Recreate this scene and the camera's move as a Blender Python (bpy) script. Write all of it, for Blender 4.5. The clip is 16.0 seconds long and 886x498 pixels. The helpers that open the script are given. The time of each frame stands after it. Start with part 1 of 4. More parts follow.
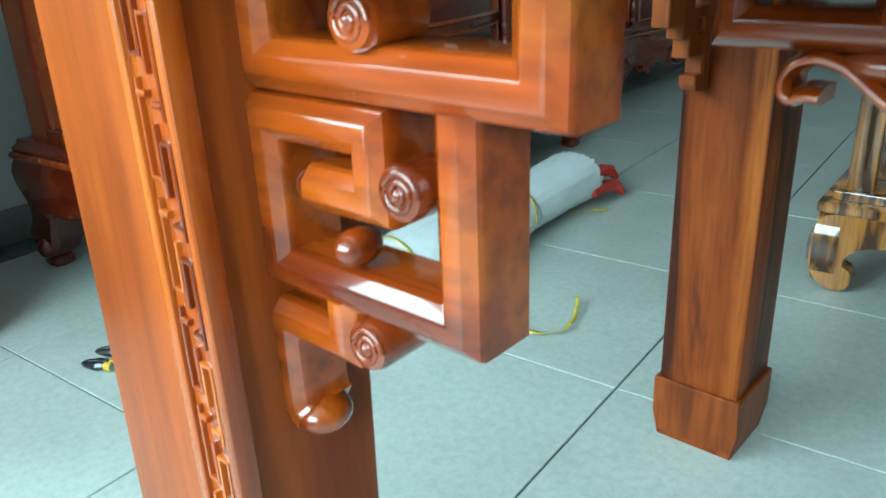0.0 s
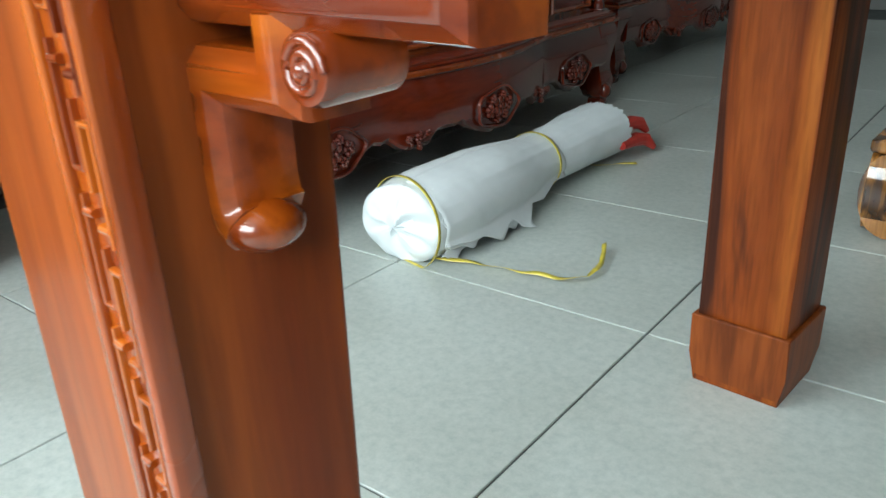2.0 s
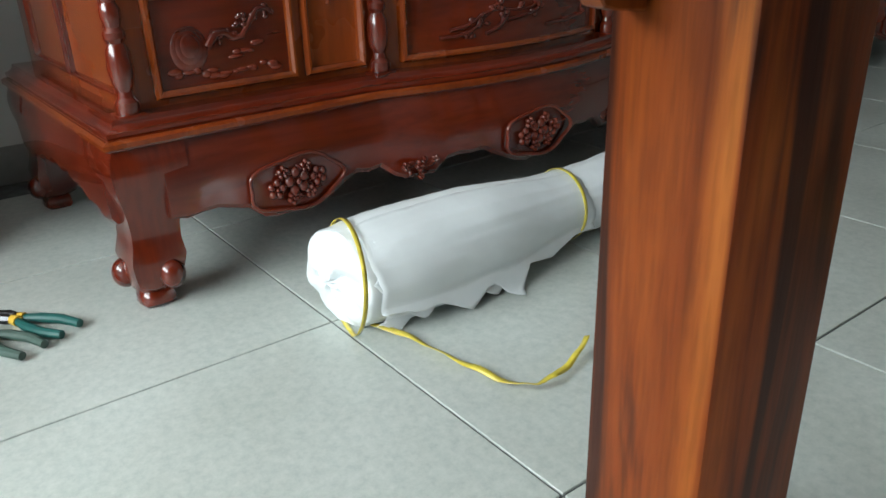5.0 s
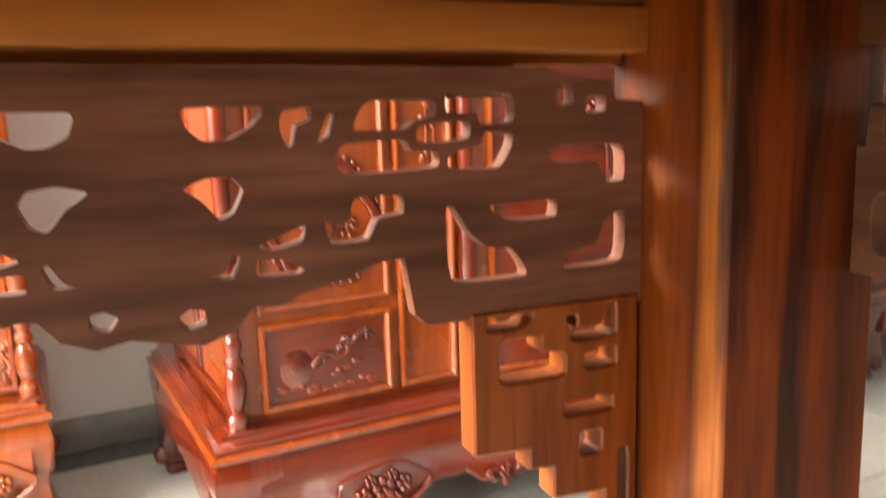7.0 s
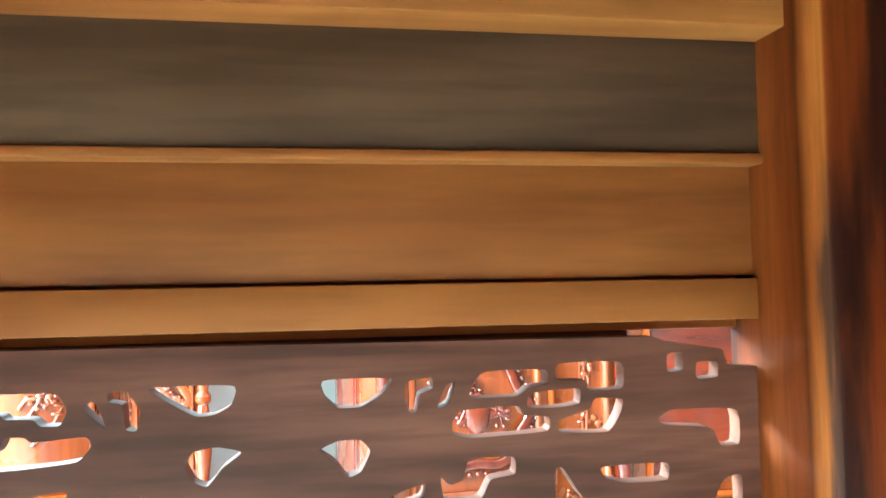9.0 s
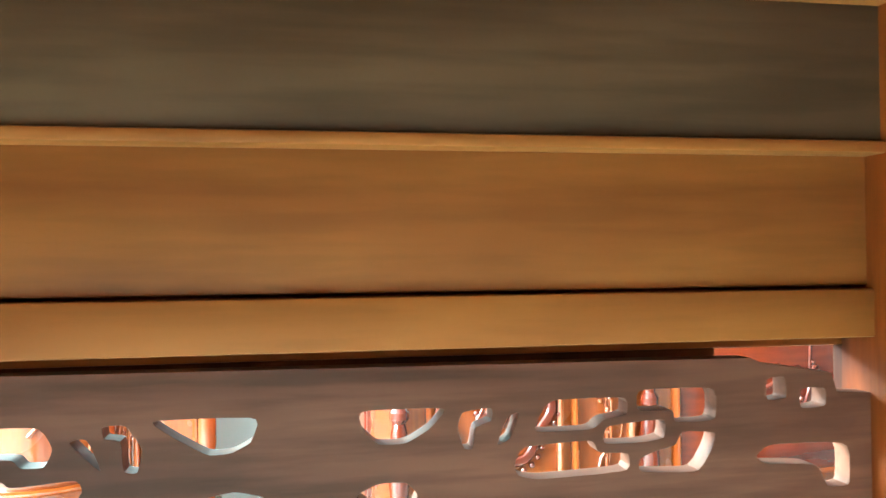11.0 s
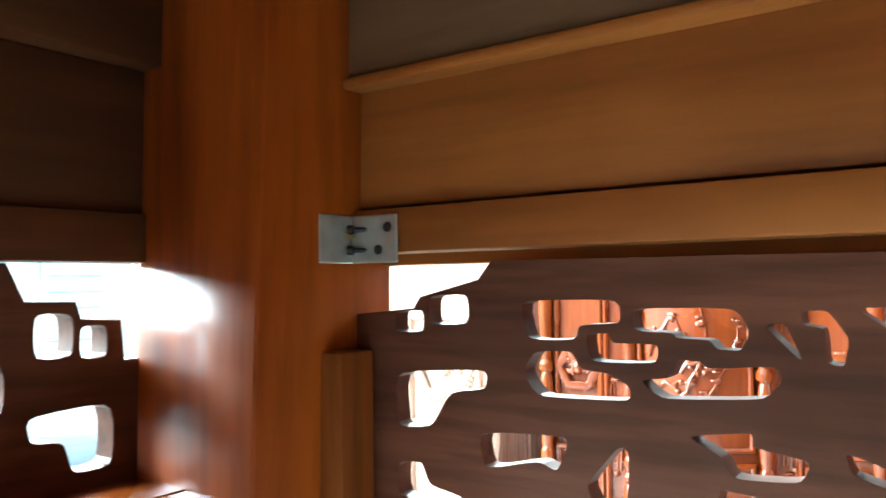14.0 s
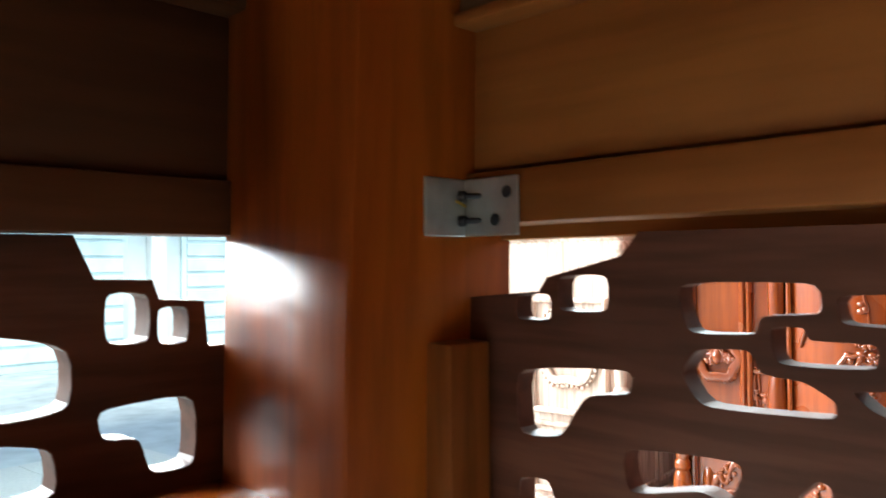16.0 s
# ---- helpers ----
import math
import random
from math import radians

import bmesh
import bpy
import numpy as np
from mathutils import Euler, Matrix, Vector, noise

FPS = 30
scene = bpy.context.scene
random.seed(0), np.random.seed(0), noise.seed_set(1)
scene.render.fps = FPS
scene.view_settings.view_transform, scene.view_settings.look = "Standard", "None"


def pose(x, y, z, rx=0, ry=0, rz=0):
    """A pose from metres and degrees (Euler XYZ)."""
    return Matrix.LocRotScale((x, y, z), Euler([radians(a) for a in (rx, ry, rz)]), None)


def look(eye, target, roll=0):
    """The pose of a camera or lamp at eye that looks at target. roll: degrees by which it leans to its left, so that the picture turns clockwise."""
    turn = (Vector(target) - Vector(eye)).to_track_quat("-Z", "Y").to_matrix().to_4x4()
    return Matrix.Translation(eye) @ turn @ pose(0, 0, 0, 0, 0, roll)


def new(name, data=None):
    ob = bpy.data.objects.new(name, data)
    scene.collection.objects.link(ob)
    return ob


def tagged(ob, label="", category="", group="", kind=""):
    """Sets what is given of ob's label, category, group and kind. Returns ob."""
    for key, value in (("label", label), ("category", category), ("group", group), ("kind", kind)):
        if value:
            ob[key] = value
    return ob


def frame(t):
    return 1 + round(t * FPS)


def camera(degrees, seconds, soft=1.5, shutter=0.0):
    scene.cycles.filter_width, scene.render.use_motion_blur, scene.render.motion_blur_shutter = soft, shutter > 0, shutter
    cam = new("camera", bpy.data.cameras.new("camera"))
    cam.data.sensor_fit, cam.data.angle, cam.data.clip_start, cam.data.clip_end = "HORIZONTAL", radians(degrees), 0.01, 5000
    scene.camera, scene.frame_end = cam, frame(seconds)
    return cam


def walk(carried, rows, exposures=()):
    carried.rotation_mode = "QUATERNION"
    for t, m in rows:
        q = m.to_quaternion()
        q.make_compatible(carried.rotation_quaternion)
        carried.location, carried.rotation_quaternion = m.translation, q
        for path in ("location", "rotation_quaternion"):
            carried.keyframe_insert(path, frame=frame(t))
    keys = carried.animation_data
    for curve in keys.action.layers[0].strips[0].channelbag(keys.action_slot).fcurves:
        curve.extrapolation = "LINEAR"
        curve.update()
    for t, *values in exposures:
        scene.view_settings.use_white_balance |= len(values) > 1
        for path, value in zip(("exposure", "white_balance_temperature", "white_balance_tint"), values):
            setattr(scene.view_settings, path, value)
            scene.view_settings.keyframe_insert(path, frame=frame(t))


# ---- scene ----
cam = camera(59.4, 16.0, shutter=0.4)
PATH = [
    (0, (0.469, -0.207, 0.859), (-0.768, 1.172, 0.103), -2.3),
    (0.5, (0.446, -0.21, 0.798), (-0.808, 1.152, 0.041), -2.4),
    (1, (0.426, -0.203, 0.742), (-0.844, 1.141, -0.02), -2.4),
    (1.5, (0.418, -0.175, 0.707), (-0.858, 1.162, -0.058), -2.5),
    (2, (0.42, -0.132, 0.697), (-0.856, 1.201, -0.074), -2.4),
    (2.5, (0.41, -0.062, 0.689), (-0.881, 1.259, -0.079), -2.4),
    (3, (0.373, 0.053, 0.676), (-0.942, 1.349, -0.094), -2.3),
    (3.2, (0.375, 0.108, 0.657), (-0.979, 1.363, -0.113), -2.8),
    (5.3, (0.448, 0.485, 0.73), (-1.13, 1.413, -0.074), -1.6),
    (5.5, (0.457, 0.486, 0.769), (-1.131, 1.402, -0.03), -1.6),
    (6, (0.399, 0.503, 0.885), (-1.208, 1.4, 0.103), -1.5),
    (6.5, (0.424, 0.522, 0.948), (-1.264, 1.379, 0.303), -1.6),
    (7, (0.501, 0.548, 0.981), (-1.327, 1.291, 0.657), -1.7),
    (7.5, (0.546, 0.557, 0.99), (-1.383, 1.086, 0.992), -1.5),
    (8, (0.563, 0.572, 1.019), (-1.4, 0.952, 1.068), -1.2),
    (8.5, (0.572, 0.586, 1.047), (-1.397, 0.935, 1.101), -0.9),
    (9, (0.564, 0.578, 1.062), (-1.407, 0.908, 1.148), -1.0),
    (9.2, (0.56, 0.574, 1.064), (-1.41, 0.905, 1.166), -0.9),
    (11.5, (0.439, 0.541, 1.085), (-1.539, 0.832, 1.066), -0.3),
    (12, (0.429, 0.483, 1.067), (-1.57, 0.527, 1.029), -0.6),
    (12.5, (0.438, 0.481, 1.044), (-1.521, 0.082, 1.103), -0.8),
    (13, (0.426, 0.489, 1.027), (-1.442, -0.224, 1.077), -1.1),
    (13.5, (0.417, 0.489, 1.022), (-1.336, -0.472, 1.075), -1.1),
    (14, (0.431, 0.522, 1.009), (-1.193, -0.641, 1.091), -0.8),
    (14.5, (0.437, 0.487, 1.006), (-1.144, -0.735, 1.086), -0.4),
    (15, (0.411, 0.418, 1.025), (-1.142, -0.841, 1.069), -0.4),
    (15.5, (0.387, 0.419, 1.024), (-1.062, -0.959, 1.084), -0.3),
    (16, (0.354, 0.46, 1.006), (-1.07, -0.944, 1.045), -0.5),
]
EXPOSURES = [(0, -0.05, 5200, -20), (0.5, -0.08, 5600, -12), (1.0, -0.12, 5800, -8), (1.5, -0.25, 6100, 0), (3.0, -0.30, 6100, 0), (5.5, -0.05, 6500, 8), (6.0, 0.20, 6900, 12), (6.5, 0.95, 7300, 14), (7.0, 1.75, 8500, 22), (7.5, 2.5, 8100, 16), (8.0, 3.0, 6800, 6), (8.5, 3.0, 5800, -6),
             (9.0, 3.0, 5150, -14), (11.5, 2.95, 5150, -24), (12.0, 3.15, 5000, -22), (12.5, 3.0, 5150, -14), (13.5, 2.6, 5300, -14), (14.0, 2.0, 5800, -4), (14.5, 1.22, 5900, -4), (15.0, 1.2, 5600, -10),
             (15.5, 1.1, 6200, 2), (16, 1.2, 6200, 4)]
walk(cam, [(t, look(e, g, r)) for t, e, g, r in PATH], EXPOSURES)

# ---- world and lights ----
world = bpy.data.worlds.new("sky")
scene.world = world
world.use_nodes = True
wn = world.node_tree.nodes
sky = wn.new("ShaderNodeTexSky")
sky.sky_type, sky.sun_disc = 'NISHITA', False
sky.sun_elevation, sky.sun_rotation = radians(51), radians(17)
world.node_tree.links.new(sky.outputs[0], wn["Background"].inputs[0])
wn["Background"].inputs[1].default_value = 0.12

sun_data = bpy.data.lights.new("sun", 'SUN')
sun_data.energy, sun_data.angle, sun_data.color = 1.8, radians(12), (1, 0.96, 0.9)
sun = new("sun", sun_data)
sun.matrix_world = look((1.5, 5, 6.5), (0, 0, 0))


def area_lamp(name, eye, target, sx, sy, power, color):
    d = bpy.data.lights.new(name, 'AREA')
    d.shape, d.size, d.size_y, d.energy, d.color = 'RECTANGLE', sx, sy, power, color
    ob = new(name, d)
    ob.matrix_world = look(eye, target)
    return ob


area_lamp("window_daylight", (-1.795, -1.30, 2.06), (-0.795, -1.213, 2.02), 1.5, 1.0, 70, (0.90, 0.98, 1.0))
area_lamp("shopfront_daylight", (-0.05, -2.55, 2.1), (-0.05, 0, 2.0), 4.6, 1.6, 430, (0.93, 0.98, 1.0))


# ---- materials ----
def mat_base(name):
    m = bpy.data.materials.new(name)
    m.use_nodes = True
    return m, m.node_tree.nodes, m.node_tree.links, m.node_tree.nodes["Principled BSDF"]


def ramp(nodes, stops):
    r = nodes.new("ShaderNodeValToRGB")
    el = r.color_ramp.elements
    el[0].position, el[0].color = stops[0][0], (*stops[0][1], 1)
    el[1].position, el[1].color = stops[-1][0], (*stops[-1][1], 1)
    for p, c in stops[1:-1]:
        e = el.new(p)
        e.color = (*c, 1)
    return r


def wood(name, dark, mid, light, axis='Z', rough=0.25, coat=0.6, scale=1.0, streak=0.5, bump=0.12, pore=0.55):
    """Lacquered hardwood, grain along the given object axis, with dark streaks, pores and dull patches."""
    m, n, l, p = mat_base(name)
    tc = n.new("ShaderNodeTexCoord")
    oi = n.new("ShaderNodeObjectInfo")
    shift = n.new("ShaderNodeVectorMath")
    shift.operation = 'ADD'
    mul = n.new("ShaderNodeVectorMath")
    mul.operation = 'SCALE'
    comb = n.new("ShaderNodeCombineXYZ")
    for i in range(3):
        l.new(oi.outputs["Random"], comb.inputs[i])
    l.new(comb.outputs[0], mul.inputs[0])
    mul.inputs["Scale"].default_value = 7.0
    l.new(tc.outputs["Object"], shift.inputs[0])
    l.new(mul.outputs[0], shift.inputs[1])
    mp = n.new("ShaderNodeMapping")
    s = {'X': (0.8, 9, 9), 'Y': (9, 0.8, 9), 'Z': (9, 9, 0.8)}[axis]
    mp.inputs["Scale"].default_value = [v * scale for v in s]
    l.new(shift.outputs[0], mp.inputs[0])
    big = n.new("ShaderNodeTexNoise")
    big.inputs["Scale"].default_value, big.inputs["Detail"].default_value, big.inputs["Distortion"].default_value = 1.0, 4, 0.8
    l.new(mp.outputs[0], big.inputs["Vector"])
    fine = n.new("ShaderNodeTexNoise")
    fine.inputs["Scale"].default_value, fine.inputs["Detail"].default_value = 9.0, 5
    l.new(mp.outputs[0], fine.inputs["Vector"])
    cloud = n.new("ShaderNodeTexNoise")
    cloud.inputs["Scale"].default_value, cloud.inputs["Detail"].default_value = 5.0, 3
    l.new(shift.outputs[0], cloud.inputs["Vector"])
    r = ramp(n, [(0.28 + 0.1 * streak, dark), (0.5, mid), (0.72, light)])
    l.new(big.outputs[0], r.inputs[0])
    pores = ramp(n, [(0.38, (0.45, 0.42, 0.4)), (0.56, (1, 1, 1))])
    l.new(fine.outputs[0], pores.inputs[0])
    mx = n.new("ShaderNodeMix")
    mx.data_type, mx.blend_type = 'RGBA', 'MULTIPLY'
    mx.inputs[0].default_value = pore
    l.new(r.outputs[0], mx.inputs[6])
    l.new(pores.outputs[0], mx.inputs[7])
    cr = ramp(n, [(0.3, (0.72, 0.66, 0.6)), (0.7, (1.15, 1.12, 1.08))])
    l.new(cloud.outputs[0], cr.inputs[0])
    mx2 = n.new("ShaderNodeMix")
    mx2.data_type, mx2.blend_type = 'RGBA', 'MULTIPLY'
    mx2.inputs[0].default_value = 0.7
    l.new(mx.outputs[2], mx2.inputs[6])
    l.new(cr.outputs[0], mx2.inputs[7])
    l.new(mx2.outputs[2], p.inputs["Base Color"])
    rr = n.new("ShaderNodeMapRange")
    rr.inputs[3].default_value, rr.inputs[4].default_value = rough * 0.75, rough * 1.35
    l.new(cloud.outputs[0], rr.inputs[0])
    l.new(rr.outputs[0], p.inputs["Roughness"])
    p.inputs["Specular IOR Level"].default_value = 0.15 if coat < 0.7 else 0.4
    p.inputs["Coat Weight"].default_value = coat
    p.inputs["Coat Roughness"].default_value = 0.03 if coat > 0.5 else 0.2
    b = n.new("ShaderNodeBump")
    b.inputs["Strength"].default_value, b.inputs["Distance"].default_value = bump, 0.002
    l.new(fine.outputs[0], b.inputs["Height"])
    l.new(b.outputs[0], p.inputs["Normal"])
    return m


def sap_band_and_shade(m, width):
    """Lays a pale sapwood band with dark edges along one corner of an upright post of that wood, and shade on the faces
    beside it.
    """
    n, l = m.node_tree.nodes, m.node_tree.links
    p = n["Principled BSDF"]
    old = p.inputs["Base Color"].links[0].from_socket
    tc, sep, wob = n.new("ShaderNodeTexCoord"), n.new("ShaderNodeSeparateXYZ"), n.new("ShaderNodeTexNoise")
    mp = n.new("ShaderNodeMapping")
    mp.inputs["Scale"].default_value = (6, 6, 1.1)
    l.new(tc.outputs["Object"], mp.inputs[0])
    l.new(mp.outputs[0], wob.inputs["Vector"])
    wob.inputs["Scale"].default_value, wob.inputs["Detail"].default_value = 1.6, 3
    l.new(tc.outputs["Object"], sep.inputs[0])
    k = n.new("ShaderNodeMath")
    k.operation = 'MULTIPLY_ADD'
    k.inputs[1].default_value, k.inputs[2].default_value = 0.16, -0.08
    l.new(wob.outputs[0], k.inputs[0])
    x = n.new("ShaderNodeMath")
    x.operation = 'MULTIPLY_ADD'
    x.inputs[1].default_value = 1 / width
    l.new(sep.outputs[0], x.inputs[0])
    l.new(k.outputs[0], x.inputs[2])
    # outer stops paint shade: the face beside the boards and the inner face
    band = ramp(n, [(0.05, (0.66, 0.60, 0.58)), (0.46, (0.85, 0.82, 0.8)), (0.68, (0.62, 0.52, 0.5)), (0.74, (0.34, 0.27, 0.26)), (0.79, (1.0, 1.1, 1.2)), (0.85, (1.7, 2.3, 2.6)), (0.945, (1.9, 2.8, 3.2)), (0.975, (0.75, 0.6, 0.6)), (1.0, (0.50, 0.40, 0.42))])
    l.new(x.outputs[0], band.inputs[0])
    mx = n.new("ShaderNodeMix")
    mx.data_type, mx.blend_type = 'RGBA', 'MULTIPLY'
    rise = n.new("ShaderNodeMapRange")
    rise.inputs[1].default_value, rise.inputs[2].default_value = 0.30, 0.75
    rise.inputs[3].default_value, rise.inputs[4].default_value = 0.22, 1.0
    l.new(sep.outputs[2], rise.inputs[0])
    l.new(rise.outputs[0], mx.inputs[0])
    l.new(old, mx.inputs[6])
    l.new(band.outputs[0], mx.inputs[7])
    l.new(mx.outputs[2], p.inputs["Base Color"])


def plain(name, color, rough=0.5, metal=0.0, var=0.15, scale=20.0, bump=0.0, coat=0.0, trans=0.0, subsurface=0.0):
    m, n, l, p = mat_base(name)
    tc = n.new("ShaderNodeTexCoord")
    a = n.new("ShaderNodeTexNoise")
    a.inputs["Scale"].default_value, a.inputs["Detail"].default_value = scale, 6
    l.new(tc.outputs["Object"], a.inputs["Vector"])
    lo = tuple(c * (1 - var) for c in color)
    hi = tuple(min(1, c * (1 + var)) for c in color)
    r = ramp(n, [(0.3, lo), (0.7, hi)])
    l.new(a.outputs[0], r.inputs[0])
    l.new(r.outputs[0], p.inputs["Base Color"])
    p.inputs["Roughness"].default_value, p.inputs["Metallic"].default_value = rough, metal
    p.inputs["Coat Weight"].default_value = coat
    p.inputs["Transmission Weight"].default_value = trans
    p.inputs["Subsurface Weight"].default_value = subsurface
    if bump:
        b = n.new("ShaderNodeBump")
        b.inputs["Strength"].default_value, b.inputs["Distance"].default_value = bump, 0.003
        l.new(a.outputs[0], b.inputs["Height"])
        l.new(b.outputs[0], p.inputs["Normal"])
    return m


LACQ = dict(dark=(0.085, 0.009, 0.002), mid=(0.29, 0.047, 0.003), light=(0.46, 0.115, 0.008))
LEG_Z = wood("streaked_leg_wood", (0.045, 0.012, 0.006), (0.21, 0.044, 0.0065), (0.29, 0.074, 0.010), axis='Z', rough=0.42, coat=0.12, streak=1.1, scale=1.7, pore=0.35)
FRONT_Z = wood("smooth_leg_wood", (0.15, 0.024, 0.004), (0.30, 0.064, 0.007), (0.42, 0.116, 0.012), axis='Z', rough=0.38, coat=0.30, streak=0.45, scale=1.0, pore=0.35)
sap_band_and_shade(LEG_Z, 0.138)
BOOT_Z = wood("boot_wood", (0.10, 0.022, 0.005), (0.21, 0.050, 0.009), (0.27, 0.074, 0.013), axis='Z', rough=0.4, coat=0.12, streak=0.3)
LACQ_Z = wood("lacquered_wood_upright", axis='Z', rough=0.24, coat=1.0, pore=0.5, streak=0.7, **LACQ)
LACQ_X = wood("lacquered_wood_lengthwise", axis='X', rough=0.24, coat=1.0, pore=0.5, streak=0.7, **LACQ)
RAW = dict(dark=(0.22, 0.066, 0.014), mid=(0.30, 0.100, 0.021), light=(0.37, 0.140, 0.031))
RAW_Y = wood("plain_wood_crosswise", axis='Y', rough=0.5, coat=0.0, pore=0.25, **RAW)
RAW_X = wood("plain_wood_lengthwise", axis='X', rough=0.5, coat=0.0, pore=0.25, **RAW)
RAW_Z = wood("plain_wood_upright", axis='Z', rough=0.42, coat=0.12, **RAW)
DULL_Y = wood("dull_panel_wood", (0.095, 0.034, 0.021), (0.165, 0.062, 0.038), (0.215, 0.088, 0.056), axis='Y', rough=0.48, coat=0.08, pore=0.5, scale=1.25, streak=0.8)
# darker and greyer than the boards below the plank
GREY_Y = wood("grey_brown_plank_wood", (0.060, 0.030, 0.015), (0.105, 0.053, 0.026), (0.140, 0.075, 0.037), axis='Y', rough=0.55, coat=0.0, scale=0.8, pore=0.4)
# darker copy of the plain wood, with the aprons' shade put into its colour
SHADED_X = wood("shaded_apron_wood", (0.045, 0.017, 0.007), (0.090, 0.032, 0.013), (0.13, 0.050, 0.020), axis='X', rough=0.55, coat=0.0, pore=0.3)
DULL_X = wood("dull_board_wood", (0.06, 0.024, 0.015), (0.12, 0.048, 0.028), (0.17, 0.075, 0.045), axis='X', rough=0.5, coat=0.0)
CAB = dict(dark=(0.050, 0.0055, 0.002), mid=(0.125, 0.0130, 0.003), light=(0.165, 0.020, 0.004))
CAB_X = wood("red_brown_wood_lengthwise", axis='X', rough=0.22, coat=0.8, streak=0.2, pore=0.3, **CAB)
CAB_Z = wood("red_brown_wood_upright", axis='Z', rough=0.22, coat=0.8, streak=0.2, pore=0.3, **CAB)
CAB_LIGHT = wood("orange_panel_wood", (0.18, 0.029, 0.004), (0.23, 0.041, 0.005), (0.28, 0.058, 0.007), axis='Z', rough=0.25, coat=0.8, pore=0.3)
# strong daylight on the cabinet is put into this pale colour
CAB_DAYLIT = wood("daylit_red_wood", (0.58, 0.40, 0.32), (0.70, 0.52, 0.44), (0.76, 0.62, 0.55), axis='Z', rough=0.22, coat=0.6)
ZEBRA = wood("striped_yellow_wood", (0.07, 0.028, 0.008), (0.40, 0.17, 0.035), (0.55, 0.26, 0.06), axis='Z', rough=0.15, coat=0.9, scale=1.8, streak=1.4)
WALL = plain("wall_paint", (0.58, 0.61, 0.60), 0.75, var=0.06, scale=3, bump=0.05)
# for the unseen walls, dark so that they bounce less light back
DIM = plain("low_bounce_wall_paint", (0.24, 0.235, 0.22), 0.8, var=0.1, scale=2)
# the unseen ceiling is greyed as well, to lower its bounced light
CEIL = plain("ceiling_paint", (0.38, 0.385, 0.38), 0.8, var=0.04, scale=2)
SKIRT = plain("grey_skirting_tile", (0.22, 0.23, 0.22), 0.35, var=0.25, scale=8)
GROUT = plain("grout", (0.10, 0.11, 0.11), 0.85, var=0.3, scale=30)
STEEL = plain("zinc_steel", (0.50, 0.55, 0.55), 0.38, metal=0.85, var=0.15, scale=60)
SCREW = plain("black_screw", (0.025, 0.025, 0.03), 0.4, metal=0.6, var=0.2, scale=50)
BRASS = plain("brass_pin", (0.6, 0.45, 0.12), 0.3, metal=1.0, var=0.1)
RIBBON = plain("yellow_plastic_ribbon", (0.62, 0.50, 0.06), 0.28, var=0.25, scale=40, coat=0.3)
GREEN = plain("green_rubber_grip", (0.012, 0.085, 0.075), 0.45, var=0.2, scale=30)
OLIVE = plain("grey_green_rubber_grip", (0.05, 0.085, 0.07), 0.5, var=0.25, scale=30)
YELLOW = plain("yellow_plastic", (0.65, 0.42, 0.05), 0.4, var=0.15)
DARKSTEEL = plain("dark_tool_steel", (0.09, 0.09, 0.095), 0.35, metal=0.9, var=0.3, scale=40)
RED = plain("red_plastic", (0.42, 0.03, 0.02), 0.4, var=0.2, scale=25)
PAVE = plain("outdoor_paving", (0.45, 0.51, 0.50), 0.8, var=0.2, scale=4)
FOAM = plain("white_foam_sheet", (0.74, 0.775, 0.79), 0.55, var=0.05, scale=9, bump=0.25)


def tile_material():
    m, n, l, p = mat_base("speckled_pale_floor_tile")
    tc = n.new("ShaderNodeTexCoord")
    g = n.new("ShaderNodeNewGeometry")
    a = n.new("ShaderNodeTexNoise")
    a.inputs["Scale"].default_value, a.inputs["Detail"].default_value, a.inputs["Roughness"].default_value = 55, 6, 0.75
    l.new(g.outputs["Position"], a.inputs["Vector"])
    b = n.new("ShaderNodeTexNoise")
    b.inputs["Scale"].default_value, b.inputs["Detail"].default_value = 3.0, 4
    l.new(g.outputs["Position"], b.inputs["Vector"])
    r = ramp(n, [(0.33, (0.42, 0.46, 0.44)), (0.5, (0.50, 0.53, 0.50)), (0.68, (0.57, 0.59, 0.56))])
    l.new(a.outputs[0], r.inputs[0])
    r2 = ramp(n, [(0.3, (0.86, 0.86, 0.84)), (0.7, (1.05, 1.05, 1.05))])
    l.new(b.outputs[0], r2.inputs[0])
    mx = n.new("ShaderNodeMix")
    mx.data_type, mx.blend_type = 'RGBA', 'MULTIPLY'
    mx.inputs[0].default_value = 1
    l.new(r.outputs[0], mx.inputs[6])
    l.new(r2.outputs[0], mx.inputs[7])
    l.new(mx.outputs[2], p.inputs["Base Color"])
    rr = n.new("ShaderNodeMapRange")
    rr.inputs[3].default_value, rr.inputs[4].default_value = 0.22, 0.42
    l.new(b.outputs[0], rr.inputs[0])
    l.new(rr.outputs[0], p.inputs["Roughness"])
    bp = n.new("ShaderNodeBump")
    bp.inputs["Strength"].default_value, bp.inputs["Distance"].default_value = 0.05, 0.002
    l.new(a.outputs[0], bp.inputs["Height"])
    l.new(bp.outputs[0], p.inputs["Normal"])
    return m


TILE = tile_material()


# ---- mesh tools ----
def finish(bm, name, smooth=25):
    bmesh.ops.recalc_face_normals(bm, faces=bm.faces)
    me = bpy.data.meshes.new(name)
    lim = radians(smooth)
    for f in bm.faces:
        f.smooth = True
    for e in bm.edges:
        if len(e.link_faces) == 2 and e.calc_face_angle(0) > lim:
            e.smooth = False
    bm.to_mesh(me)
    bm.free()
    return me


def part(name, bm, material, parent=None, label="", smooth=25):
    ob = new(name, finish(bm, name, smooth))
    ob.data.materials.append(material)
    if parent:
        ob.parent = parent
    if label:
        ob["label"] = label
    return ob


